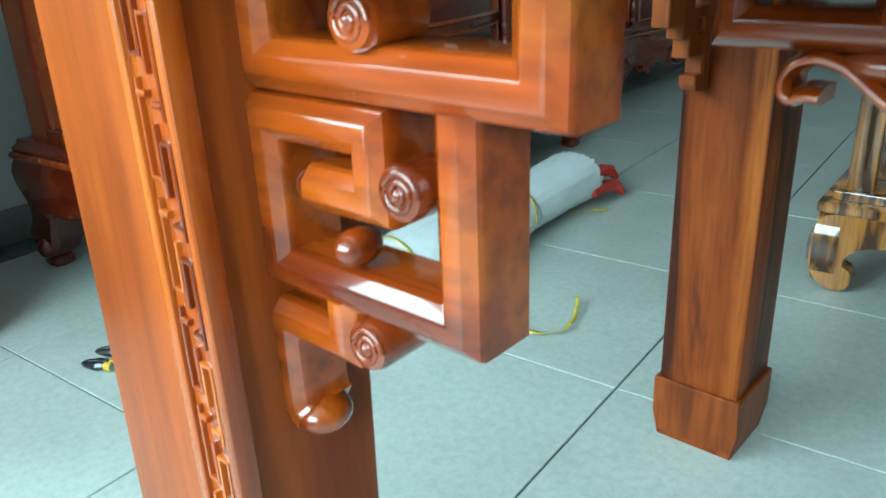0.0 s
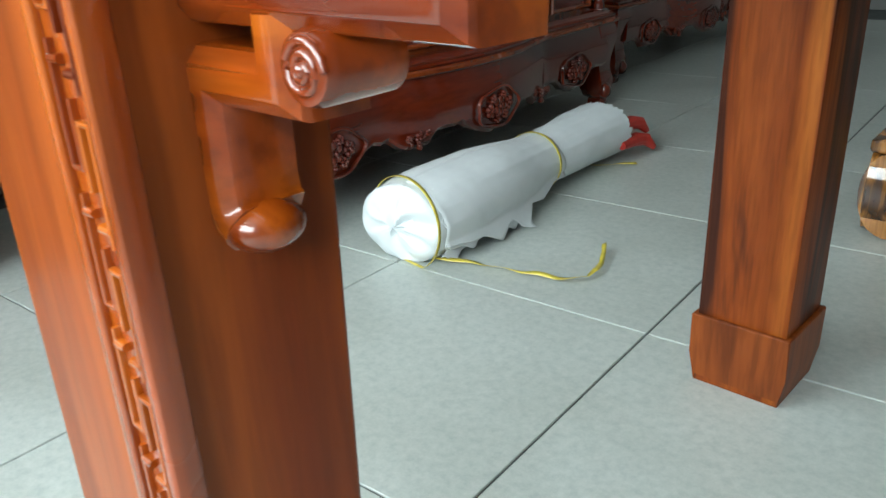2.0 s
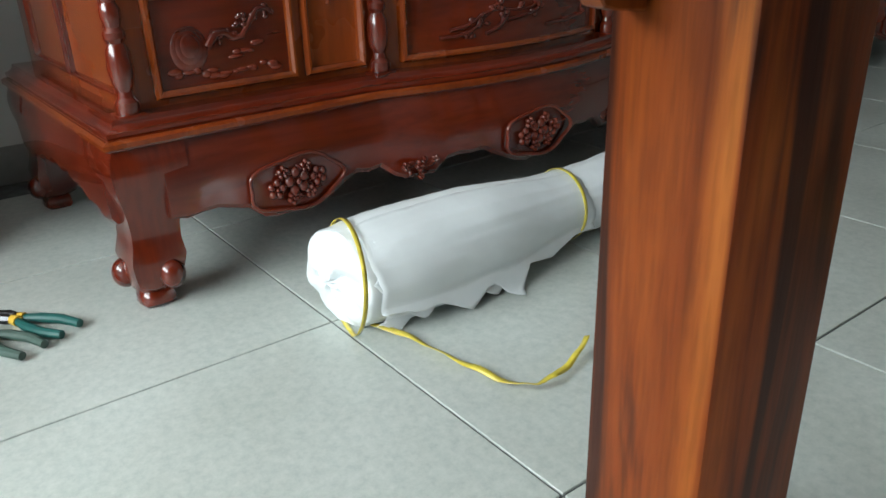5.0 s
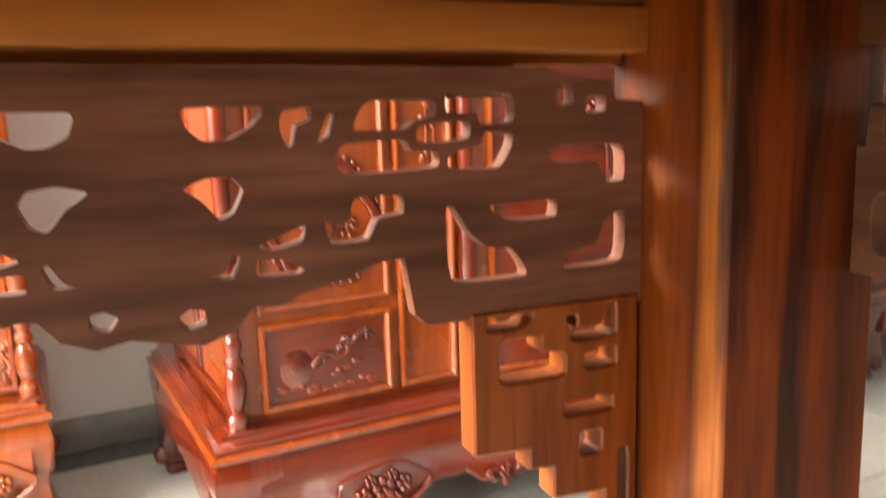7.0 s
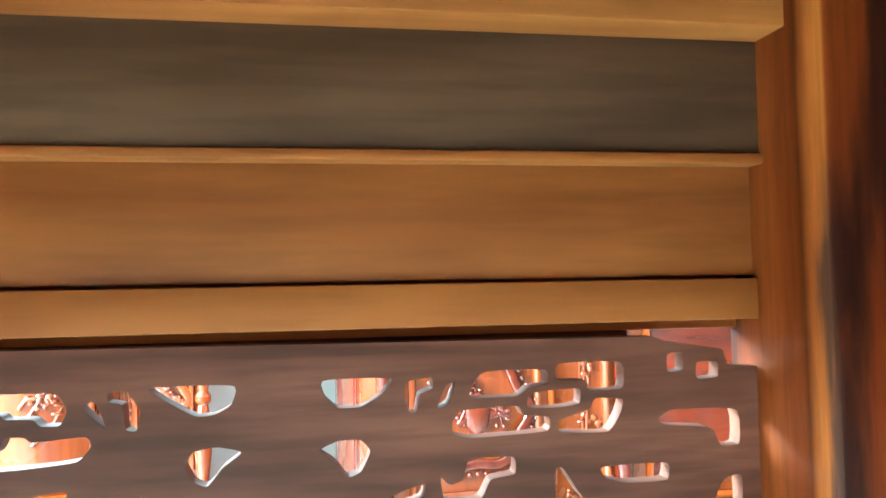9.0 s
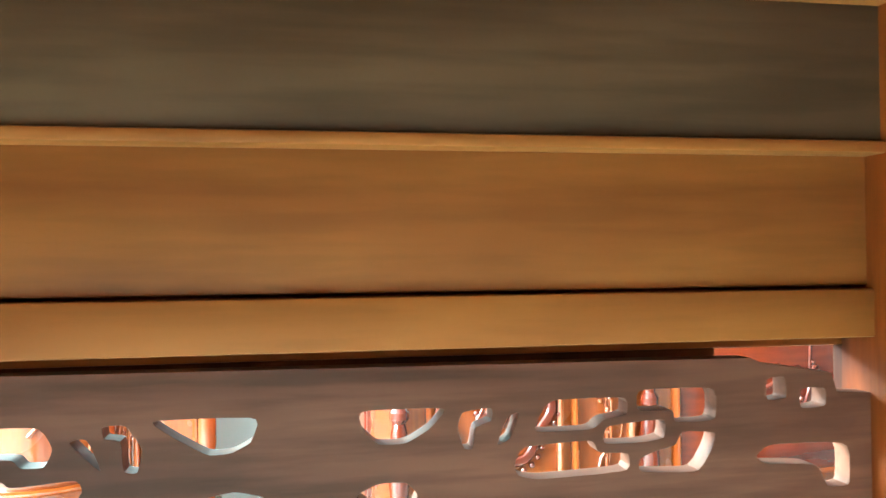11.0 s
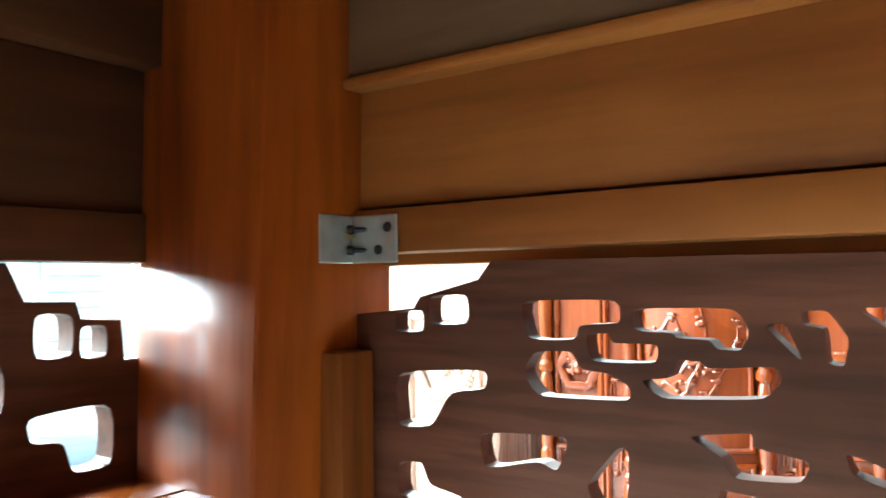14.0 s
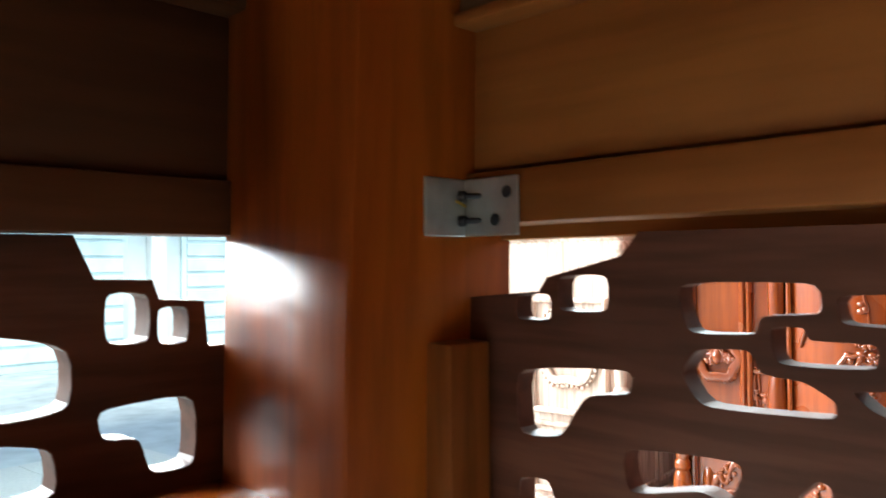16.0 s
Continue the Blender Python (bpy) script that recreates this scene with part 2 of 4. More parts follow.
def holder(name, m, label, category, group=""):
    ob = new(name)
    ob.empty_display_size = 0.1
    ob.matrix_world = m
    return tagged(ob, label, category, group)


def box(lo, hi, bevel=0.003, bm=None, seg=2):
    bm = bm or bmesh.new()
    c = [(a + b) / 2 for a, b in zip(lo, hi)]
    s = [abs(b - a) for a, b in zip(lo, hi)]
    r = bmesh.ops.create_cube(bm, size=1, matrix=Matrix.LocRotScale(c, None, s))
    if bevel:
        es = list({e for v in r["verts"] for e in v.link_edges})
        bmesh.ops.bevel(bm, geom=es, offset=min(bevel, min(s) * 0.4), segments=seg, affect='EDGES', profile=0.5)
    return bm


def lathe(profile, seg=20, bm=None, m=None):
    """Turned shape round z from (radius, height) pairs."""
    bm = bm or bmesh.new()
    m = m or Matrix()
    rings = []
    for r, z in profile:
        rings.append([bm.verts.new(m @ Vector((r * math.cos(2 * math.pi * i / seg), r * math.sin(2 * math.pi * i / seg), z))) for i in range(seg)])
    for a, b in zip(rings, rings[1:]):
        for i in range(seg):
            bm.faces.new((a[i], a[(i + 1) % seg], b[(i + 1) % seg], b[i]))
    bm.faces.new(rings[0][::-1])
    bm.faces.new(rings[-1])
    return bm


def blob(bm, c, r, sub=2, jitter=0.0):
    m = Matrix.LocRotScale(c, None, r if hasattr(r, "__len__") else (r, r, r))
    res = bmesh.ops.create_icosphere(bm, subdivisions=sub, radius=1, matrix=m)
    if jitter:
        for v in res["verts"]:
            v.co += Vector([random.uniform(-jitter, jitter) for _ in range(3)])
    return bm


def sweep(pts, section, to3d, bm=None, closed=False, cap=True):
    """Sweep a section of (u across, v out) along a plane polyline with mitred corners."""
    bm = bm or bmesh.new()
    P = [Vector((a, b)) for a, b in pts]
    n = len(P)
    rings = []
    for i, p in enumerate(P):
        d0 = (p - P[i - 1]) if (i or closed) else (P[1] - p)
        d1 = (P[(i + 1) % n] - p) if (i < n - 1 or closed) else (p - P[i - 1])
        d0, d1 = d0.normalized(), d1.normalized()
        n0, n1 = Vector((-d0.y, d0.x)), Vector((-d1.y, d1.x))
        k = n0 + n1
        k = k / max(0.3, 1 + n0.dot(n1)) if k.length > 1e-6 else n0
        rings.append([bm.verts.new(to3d((p + k * u).x, (p + k * u).y, v)) for u, v in section])
    m = len(section)
    pairs = list(zip(rings, rings[1:])) + ([(rings[-1], rings[0])] if closed else [])
    for a, b in pairs:
        for j in range(m):
            bm.faces.new((a[j], a[(j + 1) % m], b[(j + 1) % m], b[j]))
    if cap and not closed:
        bm.faces.new(rings[0][::-1])
        bm.faces.new(rings[-1])
    return bm


def round_section(w, v0, v1, r, seg=4):
    """A bar section: width w, back at v0, rounded front at v1."""
    h = w / 2
    s = [(-h, v0), (h, v0)]
    for i in range(seg + 1):
        a = math.pi / 2 * i / seg
        s.append((h - r + r * math.cos(a), v1 - r + r * math.sin(a)) if v1 > v0 else (h - r + r * math.cos(a), v1 + r - r * math.sin(a)))
    for i in range(seg + 1):
        a = math.pi / 2 * i / seg
        s.append((-h + r - r * math.sin(a), v1 - r + r * math.cos(a)) if v1 > v0 else (-h + r - r * math.sin(a), v1 + r - r * math.cos(a)))
    return s


def tube(bm, pts, rad, seg=8):
    """A bent tube through 3D points; rad a number or one per point."""
    P = [Vector(p) for p in pts]
    rings = []
    up = Vector((0.13, 0.21, 0.97))
    for i, p in enumerate(P):
        d = (P[min(i + 1, len(P) - 1)] - P[max(i - 1, 0)]).normalized()
        a = d.cross(up).normalized()
        b = a.cross(d)
        r = rad[i] if hasattr(rad, "__len__") else rad
        rings.append([bm.verts.new(p + a * r * math.cos(2 * math.pi * k / seg) + b * r * math.sin(2 * math.pi * k / seg)) for k in range(seg)])
    for a, b in zip(rings, rings[1:]):
        for k in range(seg):
            bm.faces.new((a[k], a[(k + 1) % seg], b[(k + 1) % seg], b[k]))
    bm.faces.new(rings[0][::-1])
    bm.faces.new(rings[-1])
    return bm


def soften(pts, k=0.22, times=2):
    """Corner cutting: rounds an outline a little."""
    for _ in range(times):
        out = []
        for i, p in enumerate(pts):
            q = pts[(i + 1) % len(pts)]
            out.append((p[0] + (q[0] - p[0]) * k, p[1] + (q[1] - p[1]) * k))
            out.append((q[0] - (q[0] - p[0]) * k, q[1] - (q[1] - p[1]) * k))
        pts = out
        k = 0.25
    return pts


def plate(outline, holes, depth, to3d, rim=0.0015):
    """A board of that depth with an outline and holes cut right through."""
    bm = bmesh.new()
    edges = []
    for loop in [outline] + list(holes):
        vs = [bm.verts.new((a, b, 0)) for a, b in loop]
        edges += [bm.edges.new((vs[i], vs[(i + 1) % len(vs)])) for i in range(len(vs))]
    bmesh.ops.triangle_fill(bm, edges=edges, use_beauty=True, use_dissolve=False, normal=(0, 0, 1))
    r = bmesh.ops.extrude_face_region(bm, geom=list(bm.faces))
    for v in r["geom"]:
        if isinstance(v, bmesh.types.BMVert):
            v.co.z = depth
    bmesh.ops.recalc_face_normals(bm, faces=bm.faces)
    if rim:
        es = [e for e in bm.edges if len(e.link_faces) == 2 and abs(e.calc_face_angle(0) - math.pi / 2) < 0.2 and abs(e.verts[0].co.z - e.verts[1].co.z) < 1e-6]
        bmesh.ops.bevel(bm, geom=es, offset=rim, segments=1, affect='EDGES', clamp_overlap=True)
    for v in bm.verts:
        v.co = to3d(v.co.x, v.co.y, v.co.z)
    return bm


# ---- setting: floor, walls, ceiling ----
TURN = radians(5.0)
EX, EY = Vector((math.cos(TURN), math.sin(TURN), 0)), Vector((-math.sin(TURN), math.cos(TURN), 0))
ROOM = Matrix.Translation((-0.17, 1.007, 0)) @ Matrix.Rotation(TURN, 4, 'Z')
WX0, WX1, WY0, WY1, WH = -1.94, 4.2, -3.6, 5.4, 3.2   # the room's inner faces, in the turned plan


def structure(name, bm, material, label, m=ROOM):
    ob = part(name, bm, material)
    ob.matrix_world = m
    return tagged(ob, label, name.split("_")[0], kind="structure")


floor = structure("floor", box((WX0 - 0.2, WY0 - 0.2, -0.15), (WX1 + 0.2, WY1 + 0.2, -0.004), 0), GROUT, "showroom floor of pale speckled square tiles with dark joints")
VY0, VY1, VZ0, VZ1 = -3.05, -1.45, 0.95, 2.60   # the window in the side wall
side_wall = box((WX0 - 0.2, WY0, 0), (WX0, VY0, WH), 0)
box((WX0 - 0.2, VY1, 0), (WX0, WY1, WH), 0, side_wall)
box((WX0 - 0.2, VY0, 0), (WX0, VY1, VZ0), 0, side_wall)
box((WX0 - 0.2, VY0, VZ1), (WX0, VY1, WH), 0, side_wall)
structure("wall_left", side_wall, WALL, "plain pale grey-white painted wall")
structure("wall_back", box((WX0 - 0.2, WY1, 0), (WX1 + 0.2, WY1 + 0.2, WH), 0), DIM, "plain unseen rear wall, darkened to cut the light it bounces")
structure("wall_right", box((WX1, WY0, 0), (WX1 + 0.2, WY1, WH), 0), DIM, "plain unseen side wall, darkened to cut the light it bounces")
front = box((WX0 - 0.2, WY0 - 0.2, 2.75), (WX1 + 0.2, WY0, WH), 0)
box((WX0 - 0.2, WY0 - 0.2, 0), (WX0 + 0.15, WY0, 2.75), 0, front)
box((3.6, WY0 - 0.2, 0), (WX1 + 0.2, WY0, 2.75), 0, front)
structure("wall_front", front, WALL, "front wall with a wide open shopfront to the street")
structure("ceiling", box((WX0 - 0.2, WY0 - 0.2, WH), (WX1 + 0.2, WY1 + 0.2, WH + 0.15), 0), CEIL, "plain unseen ceiling, greyed to cut the light it bounces")
sash = bmesh.new()
for k in range(4):
    y = VY0 + (VY1 - VY0 - 0.05) * k / 3
    box((WX0 - 0.13, y, VZ0), (WX0 - 0.08, y + 0.05, VZ1), 0.004, sash)
for z in (VZ0, 1.80, VZ1 - 0.05):
    box((WX0 - 0.128, VY0 + 0.05, z), (WX0 - 0.082, VY1 - 0.05, z + 0.05), 0.004, sash)
structure("window_1", sash, plain("window_frame_paint", (0.62, 0.70, 0.69), 0.5, var=0.08, scale=6), "pale painted window frame with two rows of lights")
structure("baseboard", box((WX0, WY0, 0), (WX0 + 0.012, WY1, 0.11), 0.003), SKIRT, "grey tiled skirting at the foot of the wall")
structure("ground", box((-200, -200, -0.40), (200, 200, -0.16), 0), PAVE, "pale paved street outside the shopfront")

# ---- the altar table ----
XI, XO, LW = 0.097, -0.041, 0.138
YF, YB = 0.0, 0.921          # front faces of the front and the back leg
LEN = 1.86                   # between the outer faces of the end legs
TOPZ = 1.287
table = holder("altar_table", Matrix(), "glossy orange-brown wooden altar table with carved fretwork aprons", "table")


FWX, FWY = 0.134, 0.134     # section of the front legs


def lean(bm):
    """Spreads the front legs a little in width and thins them in depth towards the foot, to fit the camera's view."""
    for v in bm.verts:
        k = 1.0 - v.co.z
        v.co.x += k * (-0.016 + 0.034 * v.co.x / FWX)
        v.co.y -= k * 0.030 * max(0.0, v.co.y / FWY)
    return bm


def leg_mesh(back):
    if back:
        return box((0, 0, 0), (LW, LW, TOPZ), 0.004)
    return lean(box((0, 0, 0), (FWX, FWY, TOPZ), 0.004))


def boot_mesh():
    """Sheath round the foot, cut away slantwise below."""
    e, h = 0.007, 0.120
    bm = box((-e, -e, 0), (LW + e, LW + e, h), 0.002, seg=1)
    for v in bm.verts:
        if v.co.z < 0.03:
            cx = LW / 2
            v.co.x = cx + (v.co.x - cx) * 0.90
            v.co.y = cx + (v.co.y - cx) * 0.90
    bmesh.ops.bisect_plane(bm, geom=bm.verts[:] + bm.edges[:] + bm.faces[:], plane_co=(0, 0, 0.05), plane_no=(0, 0, 1))
    for v in bm.verts:
        if abs(v.co.z - 0.05) < 1e-5:
            cx = LW / 2
            v.co.x, v.co.y = cx + (LW / 2 + e) * (1 if v.co.x > cx else -1) * (abs(v.co.x - cx) > LW * 0.49) + (v.co.x - cx) * (abs(v.co.x - cx) <= LW * 0.49), v.co.y
    return bm


LEGS = []
for lx in (XO, XO + LEN - LW):
    for ly in (YF, YB):
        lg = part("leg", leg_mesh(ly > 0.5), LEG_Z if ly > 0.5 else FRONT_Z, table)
        lg.location = (lx if lx < 0.5 or ly > 0.5 else lx + LW - FWX, ly, 0)
        part("boot", boot_mesh(), BOOT_Z, lg, "wooden sheath round the foot of the leg")
        LEGS.append(lg)

# carved strip on the front faces of the front legs
def motif_mesh():
    """One raised link of the running band: a long narrow hook with a short return."""
    to = lambda a, b, v: Vector((a, -v, b))
    sec = round_section(0.0026, 0, 0.0036, 0.0010, 2)
    bm = sweep([(0.0025, 0.058), (0.0025, 0.0035), (0.0125, 0.0035), (0.0125, 0.034)], sec, to)
    sweep([(0.0025, 0.050), (0.0115, 0.050)], round_section(0.0042, 0, 0.0042, 0.0016, 2), to, bm)
    return finish(bm, "key_motif")


MOTIF = motif_mesh()
MOTIF.materials.append(LACQ_Z)
for lg, sgn in ((LEGS[0], 1), (LEGS[2], -1)):
    fx = (lambda x: x) if sgn > 0 else (lambda x: FWX - x)

    def upright(name, xa, xb, y0, y1, bev, parent, label=""):
        lo, hi = (xa, xb) if sgn > 0 else sorted((fx(xa), fx(xb)))
        bm = box((0, y0, 0.0), (hi - lo, y1, 0.864), bev, seg=3)
        for v in bm.verts:
            v.co.x += lo
            if sgn < 0:
                v.co.x = FWX - v.co.x
        lean(bm)
        if sgn < 0:
            for v in bm.verts:
                v.co.x = FWX - v.co.x
        return part(name, bm, LACQ_Z, parent, label)
    strip = upright("carved_strip", 0.103, 0.140, -0.0015, 0.010, 0.0005, lg, "sunk strip carved with a running key pattern")
    upright("bead", 0.0995, 0.1075, -0.0062, 0.0005, 0.0026, strip)
    for i in range(22):
        k = new("key_motif", MOTIF)
        k.parent = strip
        tilt = (0.1 - 1.0 + i * 0.0335) * 0.0145 * sgn
        m = Matrix.Translation(((fx(0.1095) if sgn > 0 else fx(0.1375)) - tilt, -0.0014, 0.10 + i * 0.0335))
        k.matrix_local = m if i % 2 else m @ Matrix.Translation((0.0280, 0, 0.061)) @ Matrix.Rotation(math.pi, 4, 'Y')
    upright("edge_bead", 0.1370, 0.1445, -0.0060, 0.012, 0.0034, lg)


# --- end aprons: rails and boards, then the pierced board
def end_apron(flip):
    """Boards between the two legs of one end; built at x = 0, mirrored for the far end."""
    X = (lambda x: x) if not flip else (lambda x: 2 * XO + LEN - x)

    def board(name, x0, x1, y0, y1, z0, z1, mat, label="", bev=0.002):
        a, b = sorted((X(x0), X(x1)))
        return part(name, box((a, y0, z0), (b, y1, z1), bev), mat, table, label)
    y0, y1 = YF + FWY - 0.004, YB + 0.004
    board("rail", -0.030, 0.004, y0, y1, 1.0295, 1.0615, RAW_Y, "plain unvarnished lower rail")
    board("frieze_board", -0.030, -0.003, y0, y1, 1.0635, 1.153, RAW_Y, "wide plain orange-brown board")
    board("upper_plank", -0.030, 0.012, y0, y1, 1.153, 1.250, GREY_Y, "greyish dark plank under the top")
    board("plank_edge", -0.030, 0.017, y0, y1, 1.1495, 1.1575, RAW_Y)
    board("top_rail", -0.030, 0.050, y0, y1, 1.246, 1.287, RAW_Y)
    # unseen board added behind the joints to stop light leaking through
    board("backing_board", -0.042, -0.029, y0, y1, 1.0210, 1.28, RAW_Y)
    # dark strip added behind the gap under the rail, coloured as its shade
    board("backing_strip", -0.041, -0.029, 0.268, 0.826, 0.998, 1.0215, SHADED_X)
    board("stile", 0.002, 0.036, y0, y0 + 0.022, 0.62, 0.960, RAW_Z)
    return X


MIDDLE = 0.5595


def other_half(y):
    """The same place on the other half of the end boards."""
    return 2 * MIDDLE - y


HALF = [
    [(.594, .982), (.647, .982), (.636, .970), (.622, .962), (.606, .962), (.597, .970)],
    [(.592, .934), (.606, .940), (.622, .940), (.629, .932), (.622, .918), (.613, .914), (.604, .926)],
    [(.655, .979), (.673, .981), (.673, .973), (.663, .970), (.661, .957), (.656, .957), (.652, .970)],
    [(.682, .975), (.690, .978), (.684, .962), (.675, .958)],
    [(.698, .965), (.702, .975), (.709, .984), (.757, .984), (.757, .973), (.742, .971), (.735, .965)],
    [(.763, .988), (.815, .988), (.815, .967), (.787, .967), (.787, .975), (.763, .975)],
    [(.743, .967), (.782, .970), (.781, .958), (.768, .956), (.741, .956)],
]
HALF2 = [
    [(.686, .947), (.691, .957), (.735, .959), (.738, .951), (.758, .950), (.758, .939), (.700, .937), (.688, .940)],
    [(.764, .938), (.764, .946), (.774, .950), (.788, .953), (.792, .962), (.815, .960), (.812, .950), (.803, .936)],
    [(.841, .944), (.850, .951), (.906, .950), (.906, .922), (.890, .922), (.884, .937), (.846, .939)],
    [(.907, .902), (.906, .861), (.852, .860), (.856, .872), (.882, .876), (.890, .897)],
    [(.793, .912), (.849, .913), (.848, .899), (.815, .899), (.800, .903)],
    [(.761, .913), (.767, .913), (.780, .892), (.792, .882), (.810, .881), (.818, .872), (.825, .858), (.762, .858)],
]
HALF3 = [
    [(.605, .878), (.613, .881), (.620, .893), (.625, .890), (.619, .877)],
    [(.634, .896), (.650, .903), (.668, .908), (.664, .897), (.645, .892)],
    [(.633, .888), (.650, .887), (.664, .879), (.660, .876), (.633, .876)],
    [(.677, .912), (.684, .905), (.694, .908), (.697, .923), (.732, .923), (.732, .910), (.713, .908), (.707, .894), (.680, .893)],
    [(.583, .857), (.592, .862), (.601, .860), (.601, .851), (.590, .848)],
    [(.849, .978), (.849, .992), (.862, .993), (.863, .979)],
    [(.872, .972), (.872, .985), (.890, .985), (.890, .973)],
]
LEFT = [
    [(.273, .997), (.343, .999), (.344, .985), (.316, .983), (.314, .974), (.279, .972)],
    [(.350, .994), (.412, .996), (.419, .983), (.414, .973), (.401, .973), (.397, .978), (.378, .978), (.376, .981), (.352, .981)],
    [(.321, .978), (.336, .979), (.338, .973), (.367, .974), (.366, .963), (.323, .961)],
    [(.284, .965), (.311, .967), (.316, .956), (.336, .955), (.349, .948), (.349, .940), (.286, .937), (.275, .952)],
    [(.355, .953), (.373, .955), (.378, .966), (.391, .966), (.395, .962), (.432, .966), (.435, .959), (.426, .948), (.368, .943)],
    [(.445, .995), (.458, .996), (.468, .982), (.465, .968), (.457, .969), (.456, .987), (.446, .988)],
    [(.426, .987), (.437, .989), (.446, .968)],
]
LEFT2 = [
    [(.470, .998), (.535, .999), (.530, .984), (.518, .978), (.505, .977), (.485, .988)],
    [(.497, .944), (.503, .953), (.520, .956), (.539, .952), (.524, .942), (.513, .928), (.503, .932)],
    [(.169, .945), (.248, .951), (.246, .938), (.217, .934), (.201, .909), (.171, .906)],
    [(.171, .882), (.192, .884), (.198, .869), (.226, .865), (.229, .857), (.171, .857)],
    [(.240, .910), (.309, .915), (.299, .892), (.286, .897), (.244, .886)],
    [(.319, .888), (.341, .913), (.347, .911), (.346, .880), (.324, .876)],
    [(.382, .924), (.419, .930), (.418, .922), (.448, .919), (.443, .907), (.408, .904), (.402, .915)],
    [(.170, .973), (.170, .988), (.195, .989), (.195, .974)],
]
LEFT3 = [[(.200, .979), (.200, .999), (.233, 1.000), (.233, .980)]]
EDGE = [(.566, .851), (.578, .842), (.598, .838), (.618, .845), (.629, .858), (.638, .860), (.647, .857), (.662, .864),
        (.690, .871), (.712, .879), (.731, .880), (.737, .840), (.746, .832), (.928, .829)]
NOTCH = [(.928, .980), (.898, .982), (.894, .994), (.862, .999), (.848, 1.001), (.838, 1.0050)]
NOTCH_LEFT = [(.252, 1.0225), (.241, 1.010), (.192, .998), (.186, .990), (.128, .985)]


def settle(y, z):
    """Shifts a point of the drawn pattern to fit the camera's view of the board."""
    if y > MIDDLE:
        return y + max(0.0, y - 0.58) * 0.036, z - 0.0055 - (1.0 - z) * 0.04
    k = max(0.0, y - 0.22)
    return y - k * 0.031, z - k * 0.019


def pierced_end(X):
    dy, dz = -0.0125, 0.0175
    right = [(y + dy, z + dz) for y, z in EDGE + NOTCH]
    left = [(other_half(y + dy), z + dz) for y, z in EDGE[:-1]] + [(0.128, 0.8465)]
    holes = [soften([(y + dy, z + dz) for y, z in h], 0.13) for h in HALF + HALF2 + HALF3]
    holes += [soften([(other_half(y + dy), z + dz) for y, z in h], 0.13) for h in HALF3[:3] + HALF3[4:5]]
    holes += [soften(h, 0.13) for h in LEFT + LEFT2 + LEFT3]
    right = [p for p in right if p[0] > MIDDLE + 0.002]
    left = [p for p in left if p[0] < MIDDLE - 0.002]
    outline = right + NOTCH_LEFT + left[::-1]
    part("pierced_apron", plate([settle(*p) for p in outline], [[settle(*p) for p in h] for h in holes], 0.015, lambda a, b, c: Vector((X(-0.001 - c), a, b)), 0.0012), DULL_Y, table,
         "dull brown apron board pierced with scrolls, key blocks and leaves")


def end_bracket(X, other):
    f = (lambda y: 1.045 - y) if other else (lambda y: y)
    out = [(.761, .8455), (.918, .8455), (.918, .604), (.884, .607), (.872, .610), (.866, .618), (.864, .630), (.884, .632), (.885, .656), (.834, .658),
           (.834, .684), (.811, .685), (.811, .701), (.763, .703), (.761, .706)]
    holes = [[(.775, .826), (.775, .840), (.815, .840), (.815, .834), (.805, .826)],
             [(.785, .772), (.785, .816), (.823, .816), (.823, .799), (.845, .795), (.845, .772)],
             [(.857, .831), (.857, .817), (.882, .817), (.889, .838), (.895, .838), (.895, .805), (.853, .805), (.847, .831)],
             [(.865, .774), (.865, .792), (.895, .795), (.895, .774)],
             [(.845, .727), (.845, .747), (.892, .743), (.892, .727)],
             [(.860, .688), (.860, .708), (.881, .708), (.881, .688)], [(.899, .622), (.899, .687), (.908, .687), (.908, .622)]]
    low = lambda z: 0.842 - (0.8455 - z) * 0.779 if z >= 0.703 else 0.731 - (0.703 - z) * 1.05
    at = lambda y, z: (f(y + 0.070 * (0.918 - y)), low(z))
    part("corner_bracket", plate([at(y, z) for y, z in out], [soften([at(y, z) for y, z in h], 0.12, 1) for h in holes], 0.026,
                                 lambda a, b, c: Vector((X(0.001 - c), a, b)), 0.002), BOOT_Z, table, "stepped orange-brown bracket with square openings")


for flip in (False, True):
    X = end_apron(flip)
    pierced_end(X)
    end_bracket(X, False)
    end_bracket(X, True)

# --- long aprons
XA, XB = XI - 0.014, XO + LEN - LW + 0.014
for y0, y1 in ((-0.022, 0.003), (YB + LW - 0.030, YB + LW - 0.002)):
    # these boards carry the shade of the apron's inner side as colour
    part("rail", box((XA, y0, 1.0255), (XB, y1 + 0.006, 1.0615), 0.002), SHADED_X, table)
    part("frieze_board", box((XA, y0, 1.0615), (XB, y1, 1.170), 0.002), SHADED_X, table)
    part("top_rail", box((XA, y0, 1.170), (XB, y1 + 0.022, TOPZ), 0.002), SHADED_X, table)


